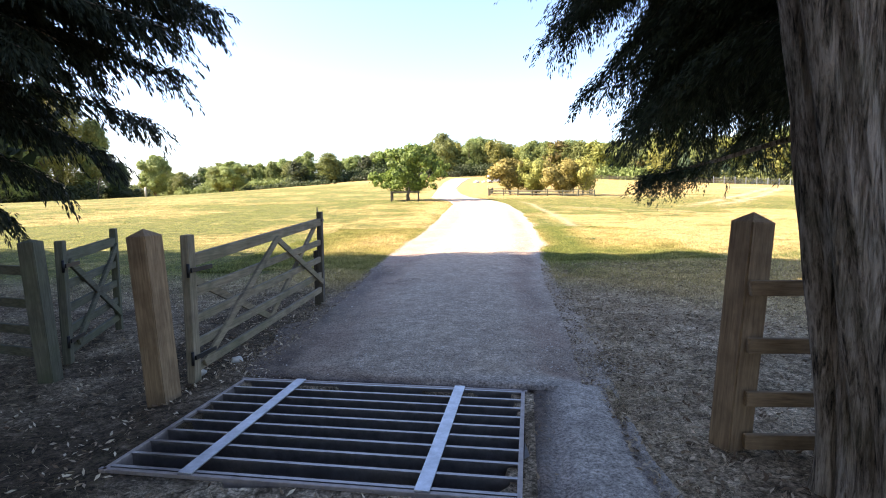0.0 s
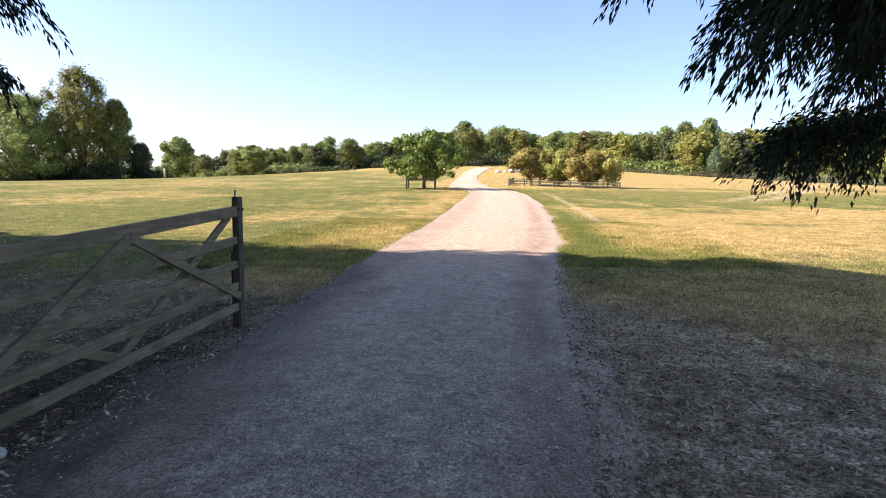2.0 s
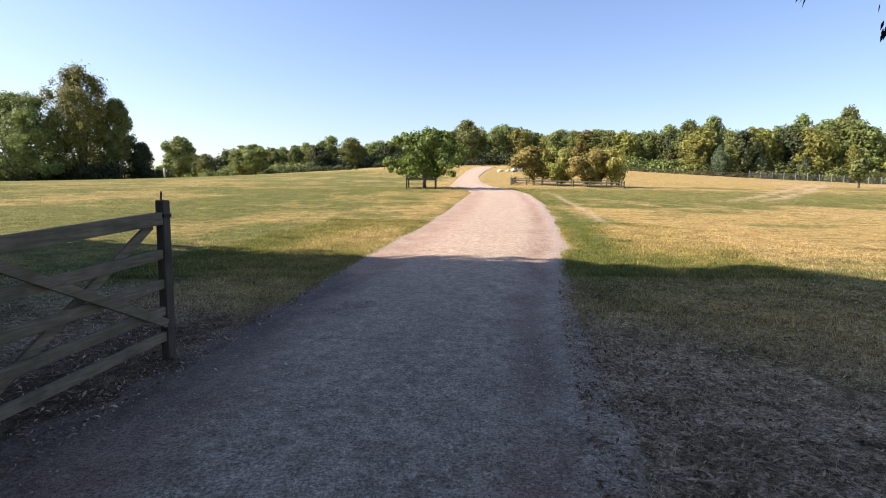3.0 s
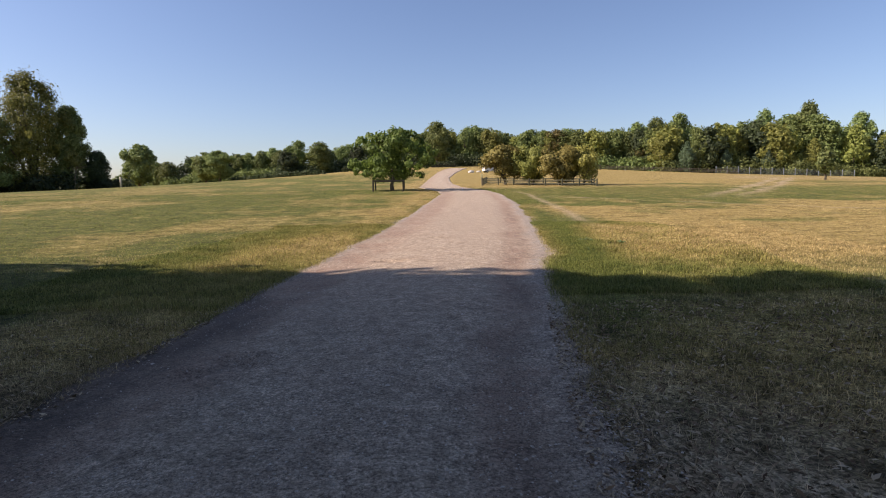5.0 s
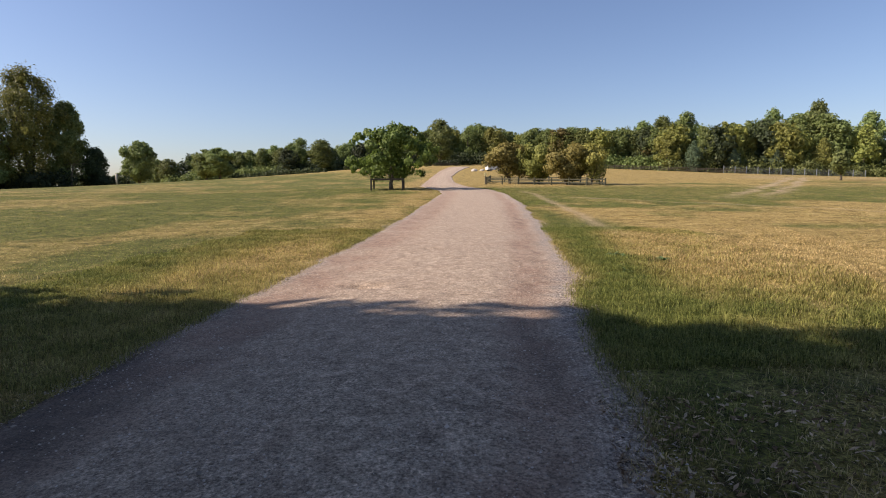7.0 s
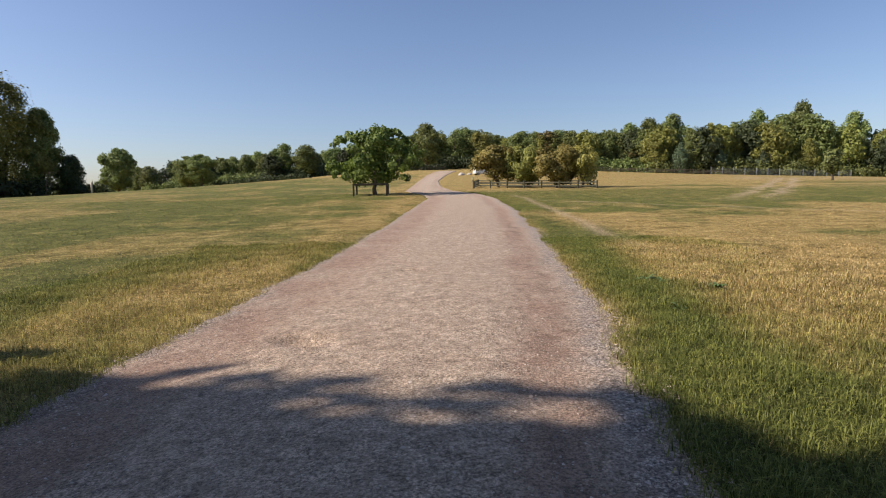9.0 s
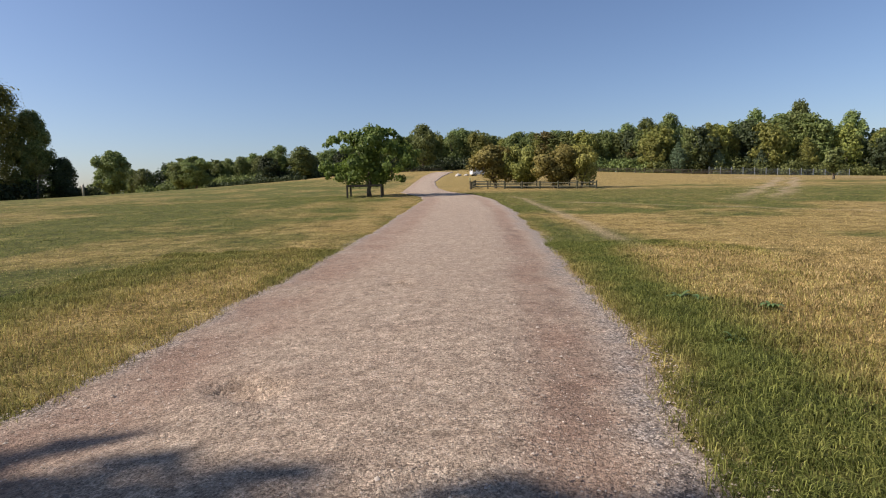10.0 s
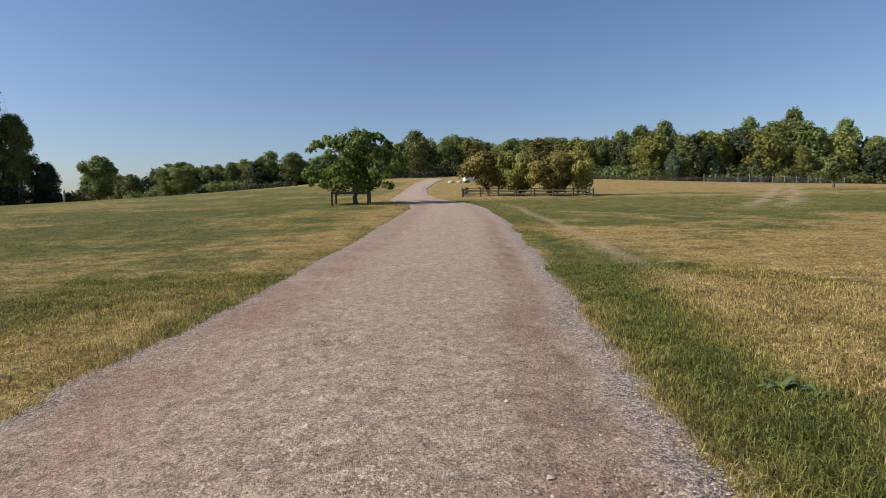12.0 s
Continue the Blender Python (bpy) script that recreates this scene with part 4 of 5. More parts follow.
def paddock(a, b, depth, n):
    ga = float(land(*a))
    t = thing("paddock_fence", (*a, ga), "grey wooden post and rail fence round the hawthorns", "fence")
    d = Vector((b[0] - a[0], b[1] - a[1], 0))
    s = Vector((1.2, depth, 0))
    corners = [Vector((0, 0, 0)), d, d + s, s]

    def lift(p):
        return Vector((p.x, p.y, float(land(a[0] + p.x, a[1] + p.y)) - ga))
    for e in range(4):
        p, q = corners[e], corners[(e + 1) % 4]
        m = n if e % 2 == 0 else max(2, n // 2)
        for k in range(m):
            u, v = lift(p + (q - p) * (k / m)), lift(p + (q - p) * ((k + 1) / m))
            part("post", box((0.16, 0.16, 1.15), u + Vector((0, 0, 0.4)), None, 0.02), M_OLDWOOD, t)
            for h in (0.35, 0.75):
                part("rail", beam(u + Vector((0, 0, h)), v + Vector((0, 0, h)), 0.06, 0.13), M_OLDWOOD, t)


paddock((7.1, 82.6), (20.9, 75.6), 8.0, 7)
mk = thing("marker_post", (6.9, 82.2, float(land(6.9, 82.2))), "wooden marker post with a pale yellow cap", "marker post")
part("shaft", box((0.16, 0.16, 1.5), (0, 0, 0.55), None, 0.02), M_GREYWOOD, mk)
part("plate", box((0.3, 0.06, 0.4), (0, -0.11, 1.3), None, 0.02), plain("pale_yellow", (0.7, 0.62, 0.3)), mk, "pale yellow notice plate")


# ---- woods round the meadow ----
KINDS = []
for k, (h, w, bole, m) in enumerate(((18, 12, 1.0, M_WOOD), (20, 13, 1.4, M_WOOD), (16, 11, 0.6, M_WOODY), (21, 11, 1.6, M_WOOD), (15, 12, 0.5, M_BROWN), (19, 10, 0.8, M_WOODY), (14, 11, 0.3, M_DARK), (22, 13, 2.4, M_WOOD))):
    KINDS.append((h, w, tree_meshes(50 + k, h, w, bole, 0.8, w * 0.115, 110, 23, 0.5, 0.55, M_BARK2, m, True, 20)))
NAMES = ("green broadleaf tree in the wood edge", "tall green broadleaf tree in the wood", "yellow-green broadleaf tree in the wood edge", "dark tall tree in the wood", "russet-brown tree turning colour in the wood", "slender yellow-green tree in the wood", "dark bushy tree in the wood edge", "tall high-crowned tree above the wood")


SKYLINE = np.array([(-0.649, 0.037), (-0.511, 0.0485), (-0.486, 0.0575), (-0.451, 0.054), (-0.411, 0.0597), (-0.351, 0.0617), (-0.316, 0.0732), (-0.286, 0.0733), (-0.246, 0.0724), (-0.191, 0.0772), (-0.13, 0.0868), (-0.059, 0.0981), (-0.028, 0.1028), (0.028, 0.1108), (0.088, 0.1095), (0.119, 0.0996), (0.139, 0.0961), (0.191, 0.1023), (0.242, 0.1014), (0.263, 0.0967), (0.289, 0.0985), (0.31, 0.0938), (0.346, 0.1037), (0.387, 0.0979), (0.419, 0.102), (0.471, 0.1048), (0.487, 0.0938), (0.518, 0.1004), (0.555, 0.0974), (0.618, 0.1026), (0.66, 0.1069), (0.713, 0.0969), (0.736, 0.0808), (0.767, 0.0849), (0.81, 0.0826), (0.858, 0.077), (1.0, 0.0752)])


def tree_top(x, y):
    """Height over the land at which the wood's outline stands, seen from the track."""
    d = math.hypot(x - 1.5, y - 13.7)
    el = float(np.interp((x - 1.5) / (y - 13.7), SKYLINE[:, 0], SKYLINE[:, 1]))
    return 1.4 + d * el - float(land(x, y))


def woodland(a, b, count, depth, height, spread, seed, kinds=(0, 1, 2, 2, 3, 4, 5, 5, 6, 7, 0, 1), curve=0.0):
    r = np.random.default_rng(seed)
    for k in range(count):
        u = (k + r.uniform(-0.4, 0.4)) / count
        x = a[0] + (b[0] - a[0]) * u
        y = a[1] + (b[1] - a[1]) * u + depth * r.random() + curve * 4 * u * (1 - u)
        q = int(r.choice(kinds))
        h, w, me = KINDS[q]
        hh = height(u) * r.uniform(1 - spread, 1 + spread) if height else max(6.0, 1.08 * tree_top(x, y) * r.uniform(1 - spread, 1.03))
        s = hh / h
        ws = max(s, 0.6) * r.uniform(0.85, 1.2)
        plant("woodland_tree", me, (x, y), NAMES[q], "tree", "woods round the meadow", (ws, ws, s), r.uniform(0, 360), 0.3)


woodland((-124, 238), (-62, 240), 17, 12, None, 0.12, 1, (0, 3, 6, 1))
woodland((-66, 238), (6, 262), 19, 16, None, 0.14, 2, (0, 1, 3, 6))
woodland((-14, 255), (42, 262), 13, 14, None, 0.12, 3, (0, 1, 7, 3, 2))
woodland((36, 258), (95, 235), 17, 16, None, 0.16, 4)
woodland((88, 232), (215, 205), 30, 16, None, 0.26, 5)
woodland((84, 250), (230, 222), 24, 14, None, 0.12, 15, (1, 7, 3, 0))
woodland((6, 274), (100, 252), 15, 10, None, 0.1, 16, (0, 1, 3))
woodland((-110, 250), (-8, 270), 17, 10, None, 0.1, 17, (0, 1, 3))
# crowns that stand above the rest, and pointed pale ones in the wood edge
for k, (u, v) in enumerate(((-0.265, 0.0878), (-0.225, 0.086), (-0.005, 0.1234), (0.368, 0.1102), (0.403, 0.1169), (0.444, 0.1219), (0.602, 0.1184), (0.685, 0.1263), (0.787, 0.1047))):
    py = 248.0 - 4 * (k % 3)
    px = 1.5 + u * (py - 13.7)
    hh = 1.4 + v * math.hypot(px - 1.5, py - 13.7) - float(land(px, py))
    plant("woodland_tree", KINDS[7][2], (px, py), "tall high-crowned tree above the wood", "tree", "woods round the meadow", (0.9, 0.9, hh / 22.0), 57 * k)
CONE = [tree_meshes(70 + k, 16, 9.5, 0.2, 0.55, 0.85, 110, 80, 1.9, 0.3, M_BARK2, m, True, 16, 1.1, 8.0) for k, m in enumerate((M_SPRUCE, M_WOODY))]
for k, (u, sc) in enumerate(((0.462, 0.75), (0.702, 0.95), (0.617, 0.62), (0.832, 1.05), (0.537, 0.6))):
    py = 226.0 - 16 * max(0.0, u - 0.4)
    plant("conifer_tree", CONE[k % 2], (1.5 + u * (py - 13.7), py), ("pale blue-green pointed conifer in the wood edge", "pointed yellow-green tree in the wood edge")[k % 2], "tree", "woods round the meadow", (sc, sc, sc), 77 * k)


# ---- trees standing on the left meadow ----
BIG = [
    tree_meshes(80, 23, 24, 0.2, 0.5, 1.6, 230, 95, 0.4, 0.35, M_BARK2, M_WOOD, True, 40, 1.0, 6.0),
    tree_meshes(81, 30, 24, 0.5, 0.5, 1.3, 330, 95, 0.75, 0.45, M_BARK2, M_WILLOW, True, 12, 1.5, 5.0),
    tree_meshes(82, 22.5, 10, 0.8, 0.5, 1.15, 150, 110, 0.6, 0.4, M_BARK2, M_WOOD, True, 30, 1.2, 4.0),
    tree_meshes(83, 11, 7, 0.2, 0.45, 1.0, 80, 120, 0.8, 0.3, M_BARK2, M_DARK, True, 10, 1.0, 5.0),
    tree_meshes(84, 17.5, 13.5, 2.2, 0.55, 1.3, 130, 90, 0.35, 0.35, M_BARK2, M_WOOD, True, 20),
]
plant("lime_tree", BIG[0], (-117.3, 145.0), "dense green tree with foliage to the ground")
plant("willow_tree", BIG[1], (-106.5, 153.7), "tall yellowing tree with hanging foliage", rz=30)
plant("lime_tree", BIG[2], (-99.9, 158.5), "tall narrow green tree beside the yellowing one", rz=80)
plant("holly_tree", BIG[3], (-95.4, 162.6), "small dark evergreen beneath taller trees", rz=10)
woodland((-190, 160), (-118, 172), 10, 10, lambda u: 8.5, 0.15, 25, (0, 3, 6))
plant("chestnut_tree", BIG[4], (-114.7, 219.7), "round dark green tree alone on the meadow", rz=70)
plant("chestnut_tree", BIG[4], (-78, 206), "spreading green tree far on the meadow", scale=(0.85, 0.85, 0.66), rz=200)
plant("chestnut_tree", BIG[4], (-84, 208), "spreading dark tree far on the meadow", scale=(0.75, 0.75, 0.66), rz=100)

# trees that close the meadow on its outer sides
woodland((-240, 120), (-170, 215), 12, 14, lambda u: 13, 0.12, 21, (0, 1, 3, 6))
woodland((-165, 262), (-112, 256), 8, 10, lambda u: 8, 0.12, 22, (0, 3, 6))
woodland((215, 205), (260, 60), 16, 14, lambda u: 22, 0.15, 23)


def undergrowth(name, a, b, n, h, w, material, label, seed, leaf=0.6, kind="stuff"):
    """A belt of low shrubs along the wood edge."""
    r = np.random.default_rng(seed)
    blobs = []
    for k in range(n):
        u = (k + r.random()) / n
        x, y = a[0] + (b[0] - a[0]) * u, a[1] + (b[1] - a[1]) * u + r.uniform(-w, w)
        br = h * r.uniform(0.45, 0.8)
        blobs.append((x, y, float(land(x, y)) + br * 0.55, br))
    c, nn, sz = crown_points(r, blobs, 26 / leaf, leaf, 1.0)
    v, f = quads(c, nn, sz, 1.3, r)
    ob = new(name, mesh_of(name, v, f, material))
    return tagged(ob, label, "undergrowth", kind=kind)


undergrowth("undergrowth", (-116, 238), (-60, 240), 28, 4.5, 3, M_WOOD, "low green shrubs along the wood edge", 1)
undergrowth("undergrowth", (-66, 239), (10, 263), 34, 5.0, 3, M_DARK, "dark shrubs along the wood edge", 2)
undergrowth("undergrowth", (0, 254), (50, 256), 26, 5.0, 3, M_DARK, "dark shrubs along the wood edge", 3)
undergrowth("undergrowth", (40, 256), (100, 232), 30, 5.0, 3, M_WOOD, "low green shrubs along the wood edge", 4)
undergrowth("undergrowth", (90, 231), (225, 203), 60, 5.5, 3, M_WOOD, "low green shrubs along the wood edge", 5)
undergrowth("undergrowth", (-240, 122), (-165, 220), 34, 5.0, 3, M_WOOD, "low green shrubs along the wood edge", 6)


# ---- belt of trees behind the gateway ----
# unseen trees, placed and sized so their shade reaches across the gateway
BELT = [tree_meshes(95 + k, 15, 8.0, b, 0.55, 1.5, 70, 52, 0.6, 0.4, M_BARK, M_DARK) for k, b in enumerate((1.5, 4.5))]
br = np.random.default_rng(9)
for row in range(4):
    for k in range(8 + row):
        px = -37 + 3.4 * k + br.uniform(-0.7, 0.7) - 1.0 * row
        py = 6.3 - 0.25 * px - 4.4 * row + br.uniform(-0.5, 0.5)
        hs = br.uniform(0.92, 1.07) * (1 + 0.08 * row)
        plant("belt_tree", BELT[0], (px, py), "unseen dark belt tree that shades the gateway", "tree", "belt along the boundary fence", (1.15, 1.15, hs), br.uniform(0, 360))
plant("belt_tree", BELT[0], (-11.3, 10.4), "unseen dark belt tree that shades the gateway", "tree", "belt along the boundary fence", (0.8, 0.8, 1.0), 70)
for px, py in ((-5.0, -4.5), (-5.5, -9.0)):
    plant("belt_tree", BELT[1], (px, py), "unseen dark high-crowned tree that shades the gateway from behind", "tree", "belt along the boundary fence", (0.9, 0.9, 0.98), px * 40)


# ---- grass, stones and weeds ----
def grass(name, count, seed, box_, kinds, label, material, near=False):
    """Blades of one triangle each, denser near the track."""
    r = np.random.default_rng(seed)
    x0, x1, y0, y1, spread = box_
    y = y0 + (y1 - y0) * r.random(count * 5) ** 1.9
    side = r.choice([-1, 1], count * 5)
    d = (spread + 0.95 * y) * r.random(count * 5) ** 2.1
    if near:
        y = y0 + (y1 - y0) * r.random(count * 5)
        d = spread * r.random(count * 5) ** 1.2
    d = d - 0.22 * r.random(count * 5) ** 3
    x = np.where(side < 0, edge_l(y) - d, edge_r(y) + d)
    ok = (x > x0) & (x < x1) & ~in_grid(x, y, 0.15) & (off_road(x, y) > -0.25)
    straw, litter, dirt = zones(x, y)
    clump = vnoise(x / 0.2, y / 0.2, 31) * 0.55 + vnoise(x / 0.8, y / 0.8, 32) * 0.45
    bare = (1 - step(-2.6, -1.2, x)) * (1 - step(6.0, 9.5, y))
    want = kinds(straw, litter, dirt, clump) * (1 - 0.75 * bare) * (1 - 0.6 * bare_soil(x, y))
    want = want * (1 - 0.95 * np.exp(-((y - 17.6) / 1.0) ** 2 - (off_road(x, y) / 0.2) ** 2) * (x > 1))
    if material is M_BLADE:
        want = want * (1 - 0.72 * (1 - step(-2, 1, x)) * step(11, 15, y))
    ok &= r.random(len(x)) < want
    x, y, straw, litter, dirt, clump = [q[ok][:count] for q in (x, y, straw, litter, dirt, clump)]
    k = len(x)
    z = turf(x, y) - 0.012
    dist = np.hypot(x - 1.0, y - np.clip(y - 3.5, 0, 15.6))
    soil = bare_soil(x, y)
    w = (0.0011 + 0.00042 * np.clip(dist, 0, 60)) * r.uniform(0.7, 1.4, k) * (1 - 0.35 * litter)
    h = (0.03 + 0.07 * clump ** 1.5) * r.uniform(0.5, 1.4, k) * (1 - 0.45 * litter) + 0.015
    h = h * (1 - 0.45 * step(5, 14, dist))
    if material is M_BLADE:
        h, w = h * (0.55 + 0.3 * litter), w * 0.8
    lean = r.uniform(0.3, 2.0, k) + 1.6 * litter * r.random(k)
    a = 6.0 * vnoise(x / 0.22, y / 0.22, 33) + r.normal(size=k) * 0.9 + r.choice([0, 3.1], k)
    b = a + np.pi / 2 + r.normal(size=k) * 0.5
    base = np.stack([x, y, z], 1)
    wv = np.stack([np.cos(b) * w, np.sin(b) * w, np.zeros(k)], 1)
    out = np.stack([np.cos(a), np.sin(a), np.zeros(k)], 1) * (h * lean)[:, None]
    rise = (h / np.sqrt(1 + 0.5 * lean ** 2) + 0.02)[:, None] * np.array([0, 0, 1.0])
    if near:
        knee, tip = base + 0.38 * out + 0.85 * rise, base + 1.15 * out + rise * r.uniform(0.45, 1.05, (k, 1))
        V = np.stack([base - wv, base + wv, knee + 0.75 * wv, tip, knee - 0.75 * wv], 1).reshape(-1, 3)
        n_, idx = 5, np.array([(0, 1, 2), (0, 2, 4), (4, 2, 3)])
    else:
        V = np.stack([base - wv, base + wv, base + out + rise], 1).reshape(-1, 3)
        n_, idx = 3, np.array([(0, 1, 2)])
    F = (np.arange(k)[:, None, None] * n_ + idx[None]).reshape(-1, 3)
    me = mesh_of(name, V, F, material)
    zone_attribute(me, *[np.repeat(q, n_) for q in (straw, litter, dirt, 0.7 * soil)])
    tagged(new(name, me), label, "grass", kind="stuff")


grass("dry_grass", 330000, 41, (-50, 60, 2.2, 78, 10), lambda s_, l_, d_, c_: np.where(l_ > 0.5, 0.35, 0.2 + 0.8 * s_) * (0.2 + 0.8 * c_) * (1 - 0.6 * d_), "dry straw-coloured meadow grass", M_BLADE)
grass("green_grass", 200000, 42, (-50, 60, 4.0, 70, 9), lambda s_, l_, d_, c_: (1 - 0.85 * s_) * (0.3 + 0.7 * c_) * (1 - 0.93 * l_) * (1 - d_), "short green turf between the straw", M_GREEN)


grass("verge_grass", 170000, 43, (-9, 14, 13.0, 27.0, 4.2), lambda s_, l_, d_, c_: (1 - 0.95 * s_) * (0.25 + 0.75 * c_) * (1 - 0.9 * l_), "thick green verge grass beside the track", M_GREEN, True)
grass("verge_straw", 90000, 44, (-9, 14, 5.0, 26.0, 7.0), lambda s_, l_, d_, c_: np.where(l_ > 0.5, 0.3, 0.1 + 0.9 * s_) * (0.2 + 0.8 * c_), "dry straw tufts beside the track", M_BLADE, True)


def loose_stones(name, count, seed, y0, y1, small, large, label, edge=0.0):
    r = np.random.default_rng(seed)
    y = y0 + (y1 - y0) * r.random(count) ** 1.2
    u = r.random(count)
    if edge:
        u = np.where(r.random(count) < 0.5, r.normal(0.0, edge, count), r.normal(0.995, edge, count))
    x = edge_l(y) + (edge_r(y) - edge_l(y)) * u
    keep = (r.random(count) < 0.12) | (u > 0.3) | (y > 13) | (step(0.0, 0.3, u) * step(6, 13, y) > r.random(count))
    x, y, u = x[keep], y[keep], u[keep]
    count = len(x)
    uu = np.clip(u, 0, 1)
    z = land(x, y) + 0.035 * 4 * uu * (1 - uu) + 0.004
    sz = small + (large - small) * r.random(count) ** 3.5
    o = np.array([(1, 0, -0.3), (0, 1, -0.3), (-1, 0, -0.3), (0, -1, -0.3), (0, 0, 1)], float)
    V = o[None] * r.uniform(0.6, 1.3, (count, 5, 1)) + r.normal(size=(count, 5, 3)) * 0.18
    a = r.random(count) * 6.283
    c, s_ = np.cos(a)[:, None], np.sin(a)[:, None]
    V = np.stack([V[..., 0] * c - V[..., 1] * s_, V[..., 0] * s_ + V[..., 1] * c, V[..., 2] * 0.55], -1) * sz[:, None, None]
    V = V + np.stack([x, y, z], 1)[:, None]
    f = np.array([(0, 1, 4), (1, 2, 4), (2, 3, 4), (3, 0, 4)])
    F = (np.arange(count)[:, None, None] * 5 + f[None]).reshape(-1, 3)
    tagged(new(name, mesh_of(name, V.reshape(-1, 3), F, M_STONE)), label, "stones", kind="stuff")


loose_stones("loose_stones", 60000, 51, 4.7, 27, 0.003, 0.0115, "loose crushed stones over the track")
loose_stones("flat_stones", 1500, 53, 4.8, 20, 0.006, 0.022, "pale flat stones pressed into the track")
loose_stones("edge_gravel", 34000, 52, 4.7, 30, 0.003, 0.014, "fine loose gravel along the track edges", 0.03)


# ---- things out on the meadow ----
SAP = tree_meshes(120, 5.6, 3.0, 1.0, 0.3, 0.6, 26, 150, 0.6, 0.3, M_BARK2, M_WOOD)
plant("young_tree", SAP, (66.6, 99.5), "small dense green tree alone on the dry bank", rz=30)
SHRUB = [tree_meshes(121 + k, 3.2, 6.0, 0.1, 0.4, 0.8, 26, 70, 0.2, 0.4, M_BARK2, m) for k, m in enumerate((M_DARK, M_WOOD))]
plant("shrub", SHRUB[0], (-93, 163), "low dark spreading shrub under the trees", "shrub", scale=(1.2, 1.2, 1.0))
plant("shrub", SHRUB[0], (-99, 166), "low dark shrub behind the evergreen", "shrub", scale=(1.5, 1.2, 1.2), rz=50)
plant("shrub", SHRUB[0], (-114.3, 210.7), "low dark shrub beside the round tree", "shrub", scale=(1.2, 1.2, 0.8), rz=140)
for k, (px, py) in enumerate(((24, 140), (30, 150), (40, 160), (33, 132))):
    plant("shrub", SHRUB[1], (px, py), "low green shrub behind the hawthorns", "shrub", "shrubs behind the paddock", (0.8, 0.8, 1.0 + 0.2 * (k % 2)), 70 * k)

hedge = undergrowth("hedge", (-74, 205), (-36, 184), 34, 1.7, 0.4, M_DARK, "long clipped dark hedge along the crest", 31, 0.4, "")
hedge["category"] = "hedge"
hedge = undergrowth("hedge", (-36, 222), (8, 226), 34, 2.2, 0.5, M_DARK, "dark hedge at the top of the track", 32, 0.45, "")
hedge["category"] = "hedge"


def bare_branches():
    x, y = -96.5, 154
    t = thing("dead_tree", (x, y, float(land(x, y))), "bare grey dead tree with forking branches", "tree")
    r = np.random.default_rng(5)
    part("trunk", tube([(0, 0, -0.3), (0.3, 0, 3), (0.9, 0.2, 6.5)], [0.22, 0.17, 0.1], 8), M_GREYWOOD, t)
    for k in range(9):
        z = r.uniform(2.5, 6.3)
        a = np.array([0.15 * z * 0.9, 0, z])
        d = np.array([r.uniform(0.4, 1.0) * r.choice([1, 1, -1]), r.uniform(-0.3, 0.3), r.uniform(0.1, 1.0)])
        part("branch", tube([a, a + d * 1.8 + np.array([0, 0, 0.3]), a + d * 3.6], [0.07, 0.045, 0.015], 6), M_GREYWOOD, t)


bare_branches()


def staked_sapling():
    x, y = -68.5, 127
    t = thing("tree_stake", (x, y, float(land(x, y))), "pale tree shelter tube on a stake", "tree shelter")
    part("tube", tube([(0, 0, -0.1), (0, 0, 2.3)], [0.2, 0.2], 10), plain("pale_tube", (0.45, 0.4, 0.3)), t)
    part("stake", box((0.08, 0.08, 2.7), (0.24, 0, 1.25), None, 0.01), M_GREYWOOD, t)


staked_sapling()


def far_fence(name, a, b, n, label, rails, top, mat):
    ga = float(land(*a))
    t = thing(name, (*a, ga), label, "fence")
    pts = []
    for k in range(n + 1):
        u = k / n
        x, y = a[0] + (b[0] - a[0]) * u, a[1] + (b[1] - a[1]) * u
        pts.append(Vector((x - a[0], y - a[1], float(land(x, y)) - ga)))
    for p in pts:
        part("post", box((0.18, 0.18, top + 0.4), p + Vector((0, 0, top / 2 - 0.1)), None, 0.02), mat, t)
    for p, q in zip(pts, pts[1:]):
        for h, w in rails:
            part("rail", beam(p + Vector((0, 0, h)), q + Vector((0, 0, h)), 0.05, w, 0.0), mat, t)


far_fence("wood_edge_fence", (58, 212), (104, 196), 16, "brown post and rail fence along the wood edge", ((0.5, 0.16), (0.95, 0.16), (1.4, 0.16)), 1.6, M_DARKWOOD)
M_WIRE = plain("grey_wire", (0.3, 0.33, 0.34), 0.6, 0.5)
far_fence("deer_fence", (98, 199), (140, 190), 12, "tall grey wire deer fence before the trees", tuple((0.25 + 0.28 * k, 0.035) for k in range(8)), 2.5, M_WIRE)
far_fence("top_fence", (-30, 214), (7, 222), 12, "brown post and rail fence on the crest", ((0.5, 0.14), (1.0, 0.14)), 1.3, M_DARKWOOD)


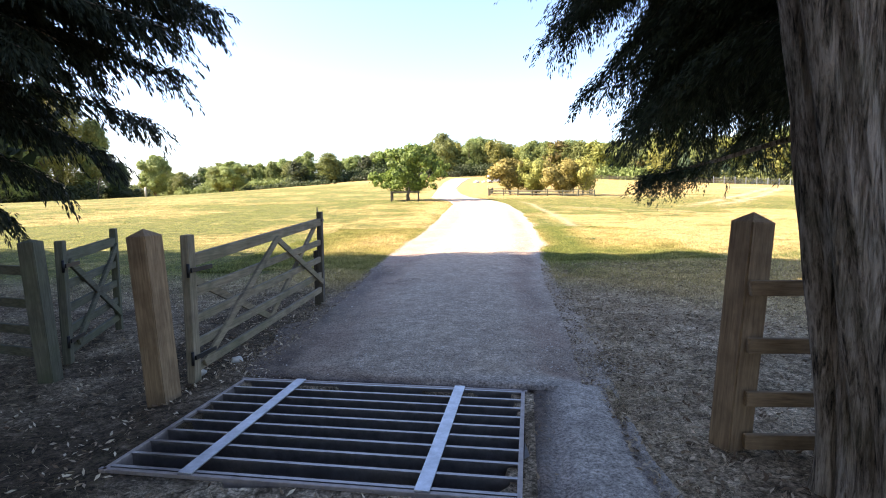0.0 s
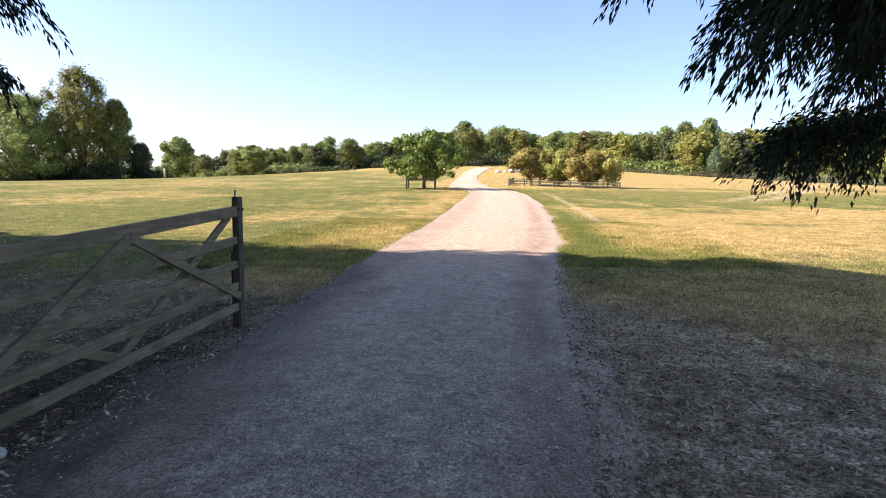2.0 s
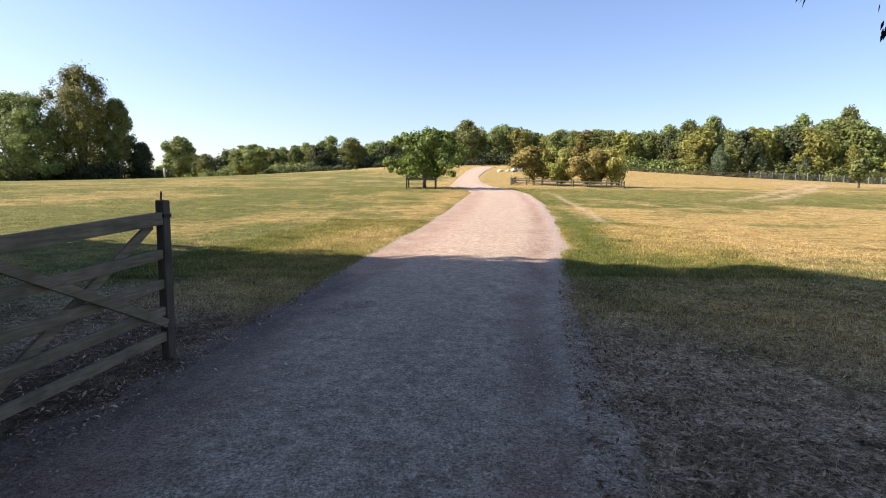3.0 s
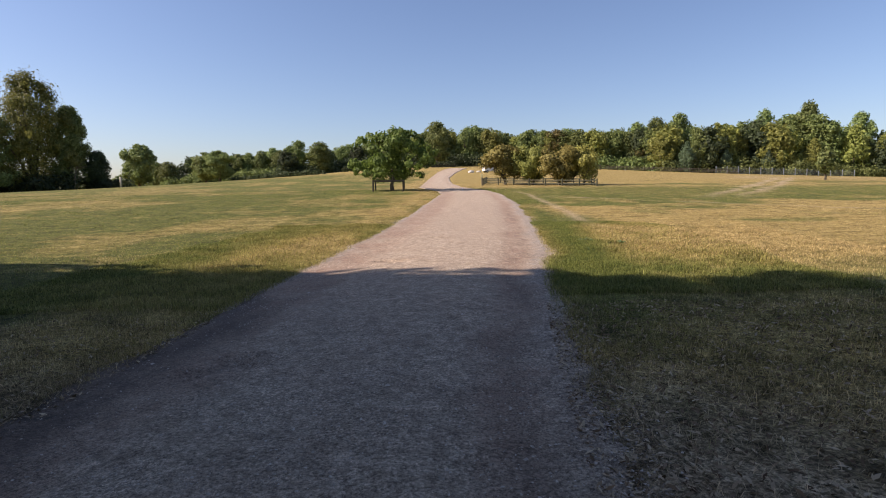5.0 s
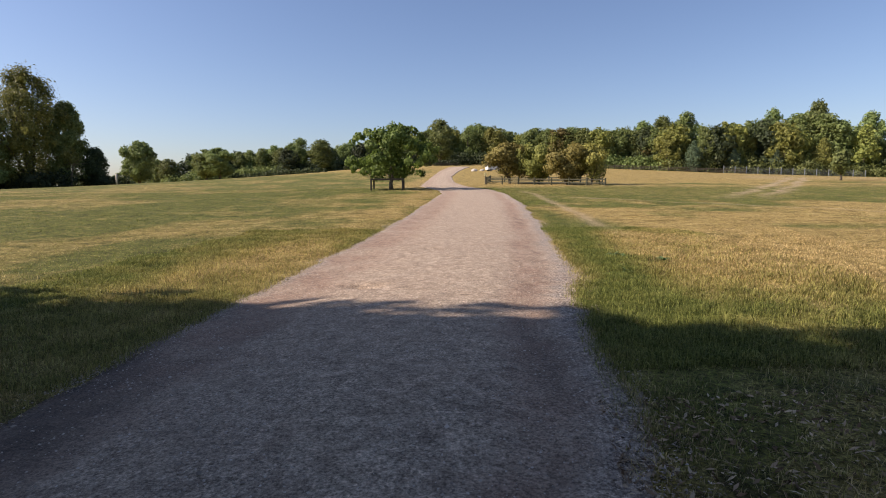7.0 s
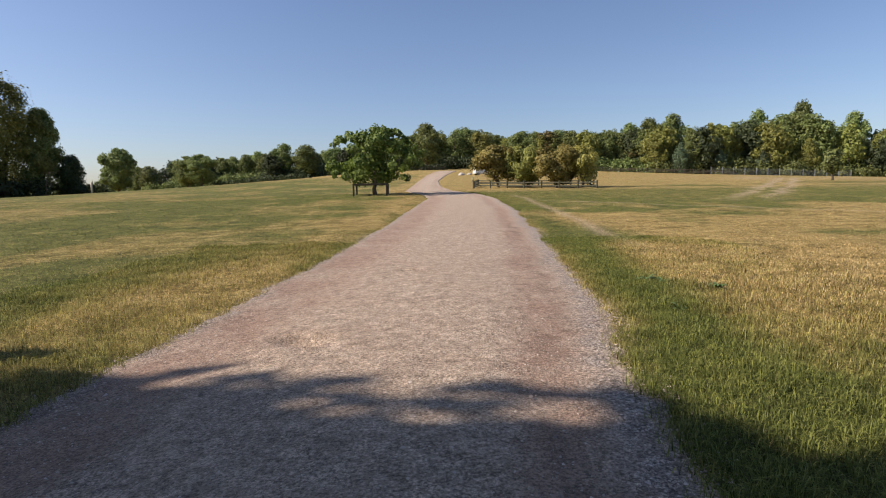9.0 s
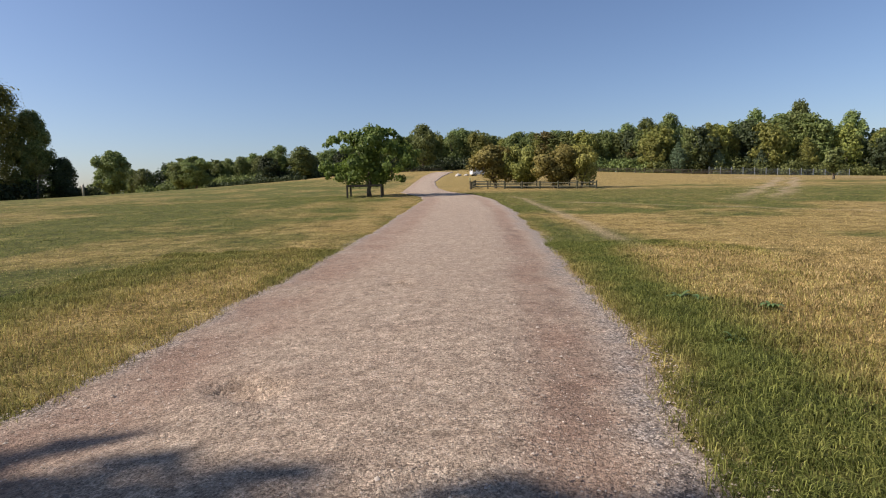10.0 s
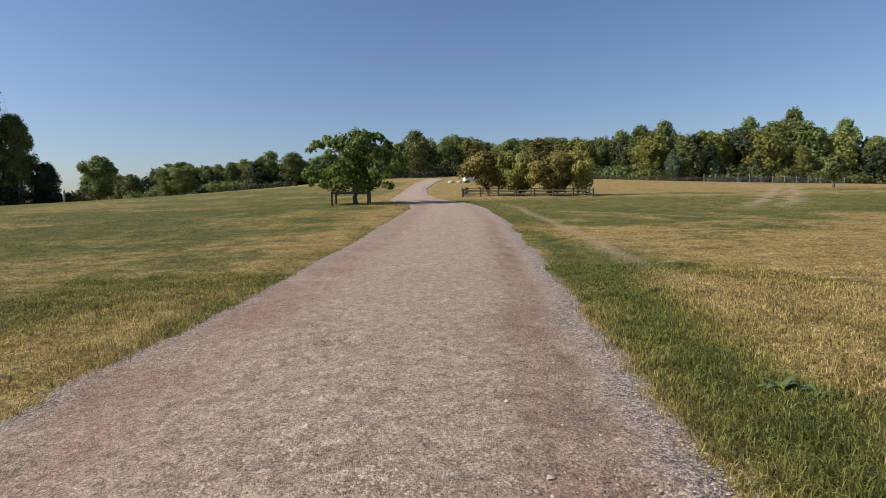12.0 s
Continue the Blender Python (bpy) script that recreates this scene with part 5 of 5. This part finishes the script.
def parked_van():
    x, y = 14.6, 150.0
    t = thing("parked_van", (x, y, float(land(x, y))), "small white van parked near the track top", "van", "", 20)
    bm = bmesh.new()
    prof = [(-2.3, 0.4), (2.2, 0.4), (2.3, 1.0), (1.5, 1.25), (0.9, 2.0), (-2.25, 2.05)]
    sides = [[bm.verts.new((px, s_ * 0.88 * (0.93 if pz > 1.3 else 1), pz)) for px, pz in prof] for s_ in (-1, 1)]
    bm.faces.new(sides[0])
    bm.faces.new(sides[1][::-1])
    for k in range(6):
        bm.faces.new((sides[0][k], sides[1][k], sides[1][(k + 1) % 6], sides[0][(k + 1) % 6]))
    bmesh.ops.recalc_face_normals(bm, faces=bm.faces)
    bmesh.ops.bevel(bm, geom=bm.edges[:], offset=0.07, segments=2, affect="EDGES")
    part("body", bm, M_WHITE, t)
    part("windscreen", box((0.04, 1.4, 0.75), (1.27, 0, 1.62), Matrix.Rotation(radians(-40), 3, "Y"), 0.01), M_GLASS, t, "dark windscreen")
    for s_ in (-1, 1):
        part("side_window", box((0.8, 0.04, 0.5), (0.55, s_ * 0.86, 1.6), None, 0.01), M_GLASS, t, "dark side window")
        for wx in (-1.5, 1.5):
            w = part("wheel", tube([(wx, s_ * 0.9, 0.33), (wx, s_ * 0.68, 0.33)], [0.33, 0.33], 18), M_RUBBER, t, "black wheel")
            part("hub", tube([(wx, s_ * 0.91, 0.33), (wx, s_ * 0.88, 0.33)], [0.18, 0.18], 12), M_STEEL, w)


parked_van()


def boulder(place, size, seed, label):
    x, y = place
    bm = bmesh.new()
    bmesh.ops.create_icosphere(bm, subdivisions=3, radius=1)
    for v in bm.verts:
        f = 1 + 0.3 * noise.noise(v.co * 1.3 + Vector((seed, 0, 0))) + 0.1 * noise.noise(v.co * 4)
        v.co = Vector((v.co.x * f * size, v.co.y * f * size * 0.8, v.co.z * f * size * 0.6))
    for f in bm.faces:
        f.smooth = True
    me = bpy.data.meshes.new("boulder")
    bm.to_mesh(me)
    bm.free()
    me.materials.append(plain("pale_stone", (0.45, 0.42, 0.36), 0.9))
    ob = new("boulder", me)
    ob.location = (x, y, float(land(x, y)) + size * 0.25)
    tagged(ob, label, "boulder")


boulder((9.3, 150), 0.8, 1, "pale boulder beside the track top")
boulder((11.6, 154), 0.6, 2, "small pale boulder beside the track top")
boulder((-2.05, 5.3), 0.06, 3, "grey stone at the foot of the gate")
boulder((-2.3, 4.98), 0.07, 4, "grey stone beside the hanging post")


def dock_plant(place, seed, size, label):
    """A rosette of broad leaves, each a curved blade."""
    x, y = place
    t = thing("dock_plant", (x, y, float(turf(x, y)) - 0.01), label, "weed", "docks beside the track")
    r = np.random.default_rng(seed)
    for k in range(26):
        a, ln = r.random() * 6.283, 0.7 * size * r.uniform(0.6, 1.15)
        rise = r.uniform(0.25, 1.5)
        bm = bmesh.new()
        rows = []
        for j in range(6):
            u = j / 5
            w = 0.14 * ln * math.sin(math.pi * min(0.97, 0.12 + 0.88 * u)) ** 0.8
            cx, cz = ln * u * 0.8, ln * (rise * u - 0.75 * rise * u * u) + 0.01
            rows.append([bm.verts.new(Matrix.Rotation(a, 3, "Z") @ Vector((cx, s_ * w, cz + abs(s_) * 0.18 * w))) for s_ in (-1, 0, 1)])
        for p, q in zip(rows, rows[1:]):
            for i in range(2):
                f = bm.faces.new((p[i], p[i + 1], q[i + 1], q[i]))
                f.smooth = True
        part("leaf", bm, M_DOCK, t)


M_DOCK = leaf_mat("dock_leaves", (0.08, 0.14, 0.04), (0.2, 0.28, 0.1), 0.5, 0.2)
for k, (px, py, sz) in enumerate(((4.5, 19.45, 0.27), (4.68, 19.3, 0.2), (5.2, 18.75, 0.24), (4.2, 17.7, 0.2))):
    dock_plant((px, py), 60 + k, sz, "green broad-leaved dock growing in the verge")


def litter(name, count, seed, label):
    """Fallen twigs, needles and leaf scraps under the trees."""
    r = np.random.default_rng(seed)
    y = r.uniform(1.5, 12.5, count)
    side = r.choice([-1, 1, 1], count)
    d = 6.5 * r.random(count) ** 1.4 - 0.25
    x = np.where(side < 0, edge_l(y) - d, edge_r(y) + d)
    ok = ~in_grid(x, y, 0.05)
    x, y = x[ok], y[ok]
    k = len(x)
    c = np.stack([x, y, turf(x, y) + r.uniform(0.0, 0.02, k)], 1)
    n = np.stack([r.normal(size=k) * 0.5, r.normal(size=k) * 0.5, np.ones(k)], 1)
    n /= np.linalg.norm(n, axis=1, keepdims=True)
    v, f = quads(c, n, r.uniform(0.006, 0.022, k), 3.2, r, 0.15)
    tagged(new(name, mesh_of(name, v, f, M_LITTER)), label, "leaf litter", kind="stuff")


m_, nt_, b_ = shader("fallen_litter", 0.9, 0, 0.1)
nt_.links.new(ramp(nt_, nt_.nodes.new("ShaderNodeNewGeometry").outputs["Random Per Island"], (0.0, (0.1, 0.06, 0.035)), (0.5, (0.3, 0.21, 0.13)), (1.0, (0.6, 0.48, 0.32))), b_.inputs["Base Color"])
M_LITTER = m_
litter("leaf_litter", 42000, 71, "brown fallen needles and dry leaf scraps")

undergrowth("undergrowth", (-175, 152), (-96, 150), 34, 4.5, 3, M_DARK, "dark shrubs behind the tall meadow trees", 7)
undergrowth("undergrowth", (-160, 240), (-112, 246), 24, 4.0, 3, M_WOOD, "low green shrubs along the wood edge", 8)
undergrowth("undergrowth", (-165, 160), (-92, 172), 34, 3.4, 2, M_DARK, "dark shrubs at the foot of the tall meadow trees", 9)
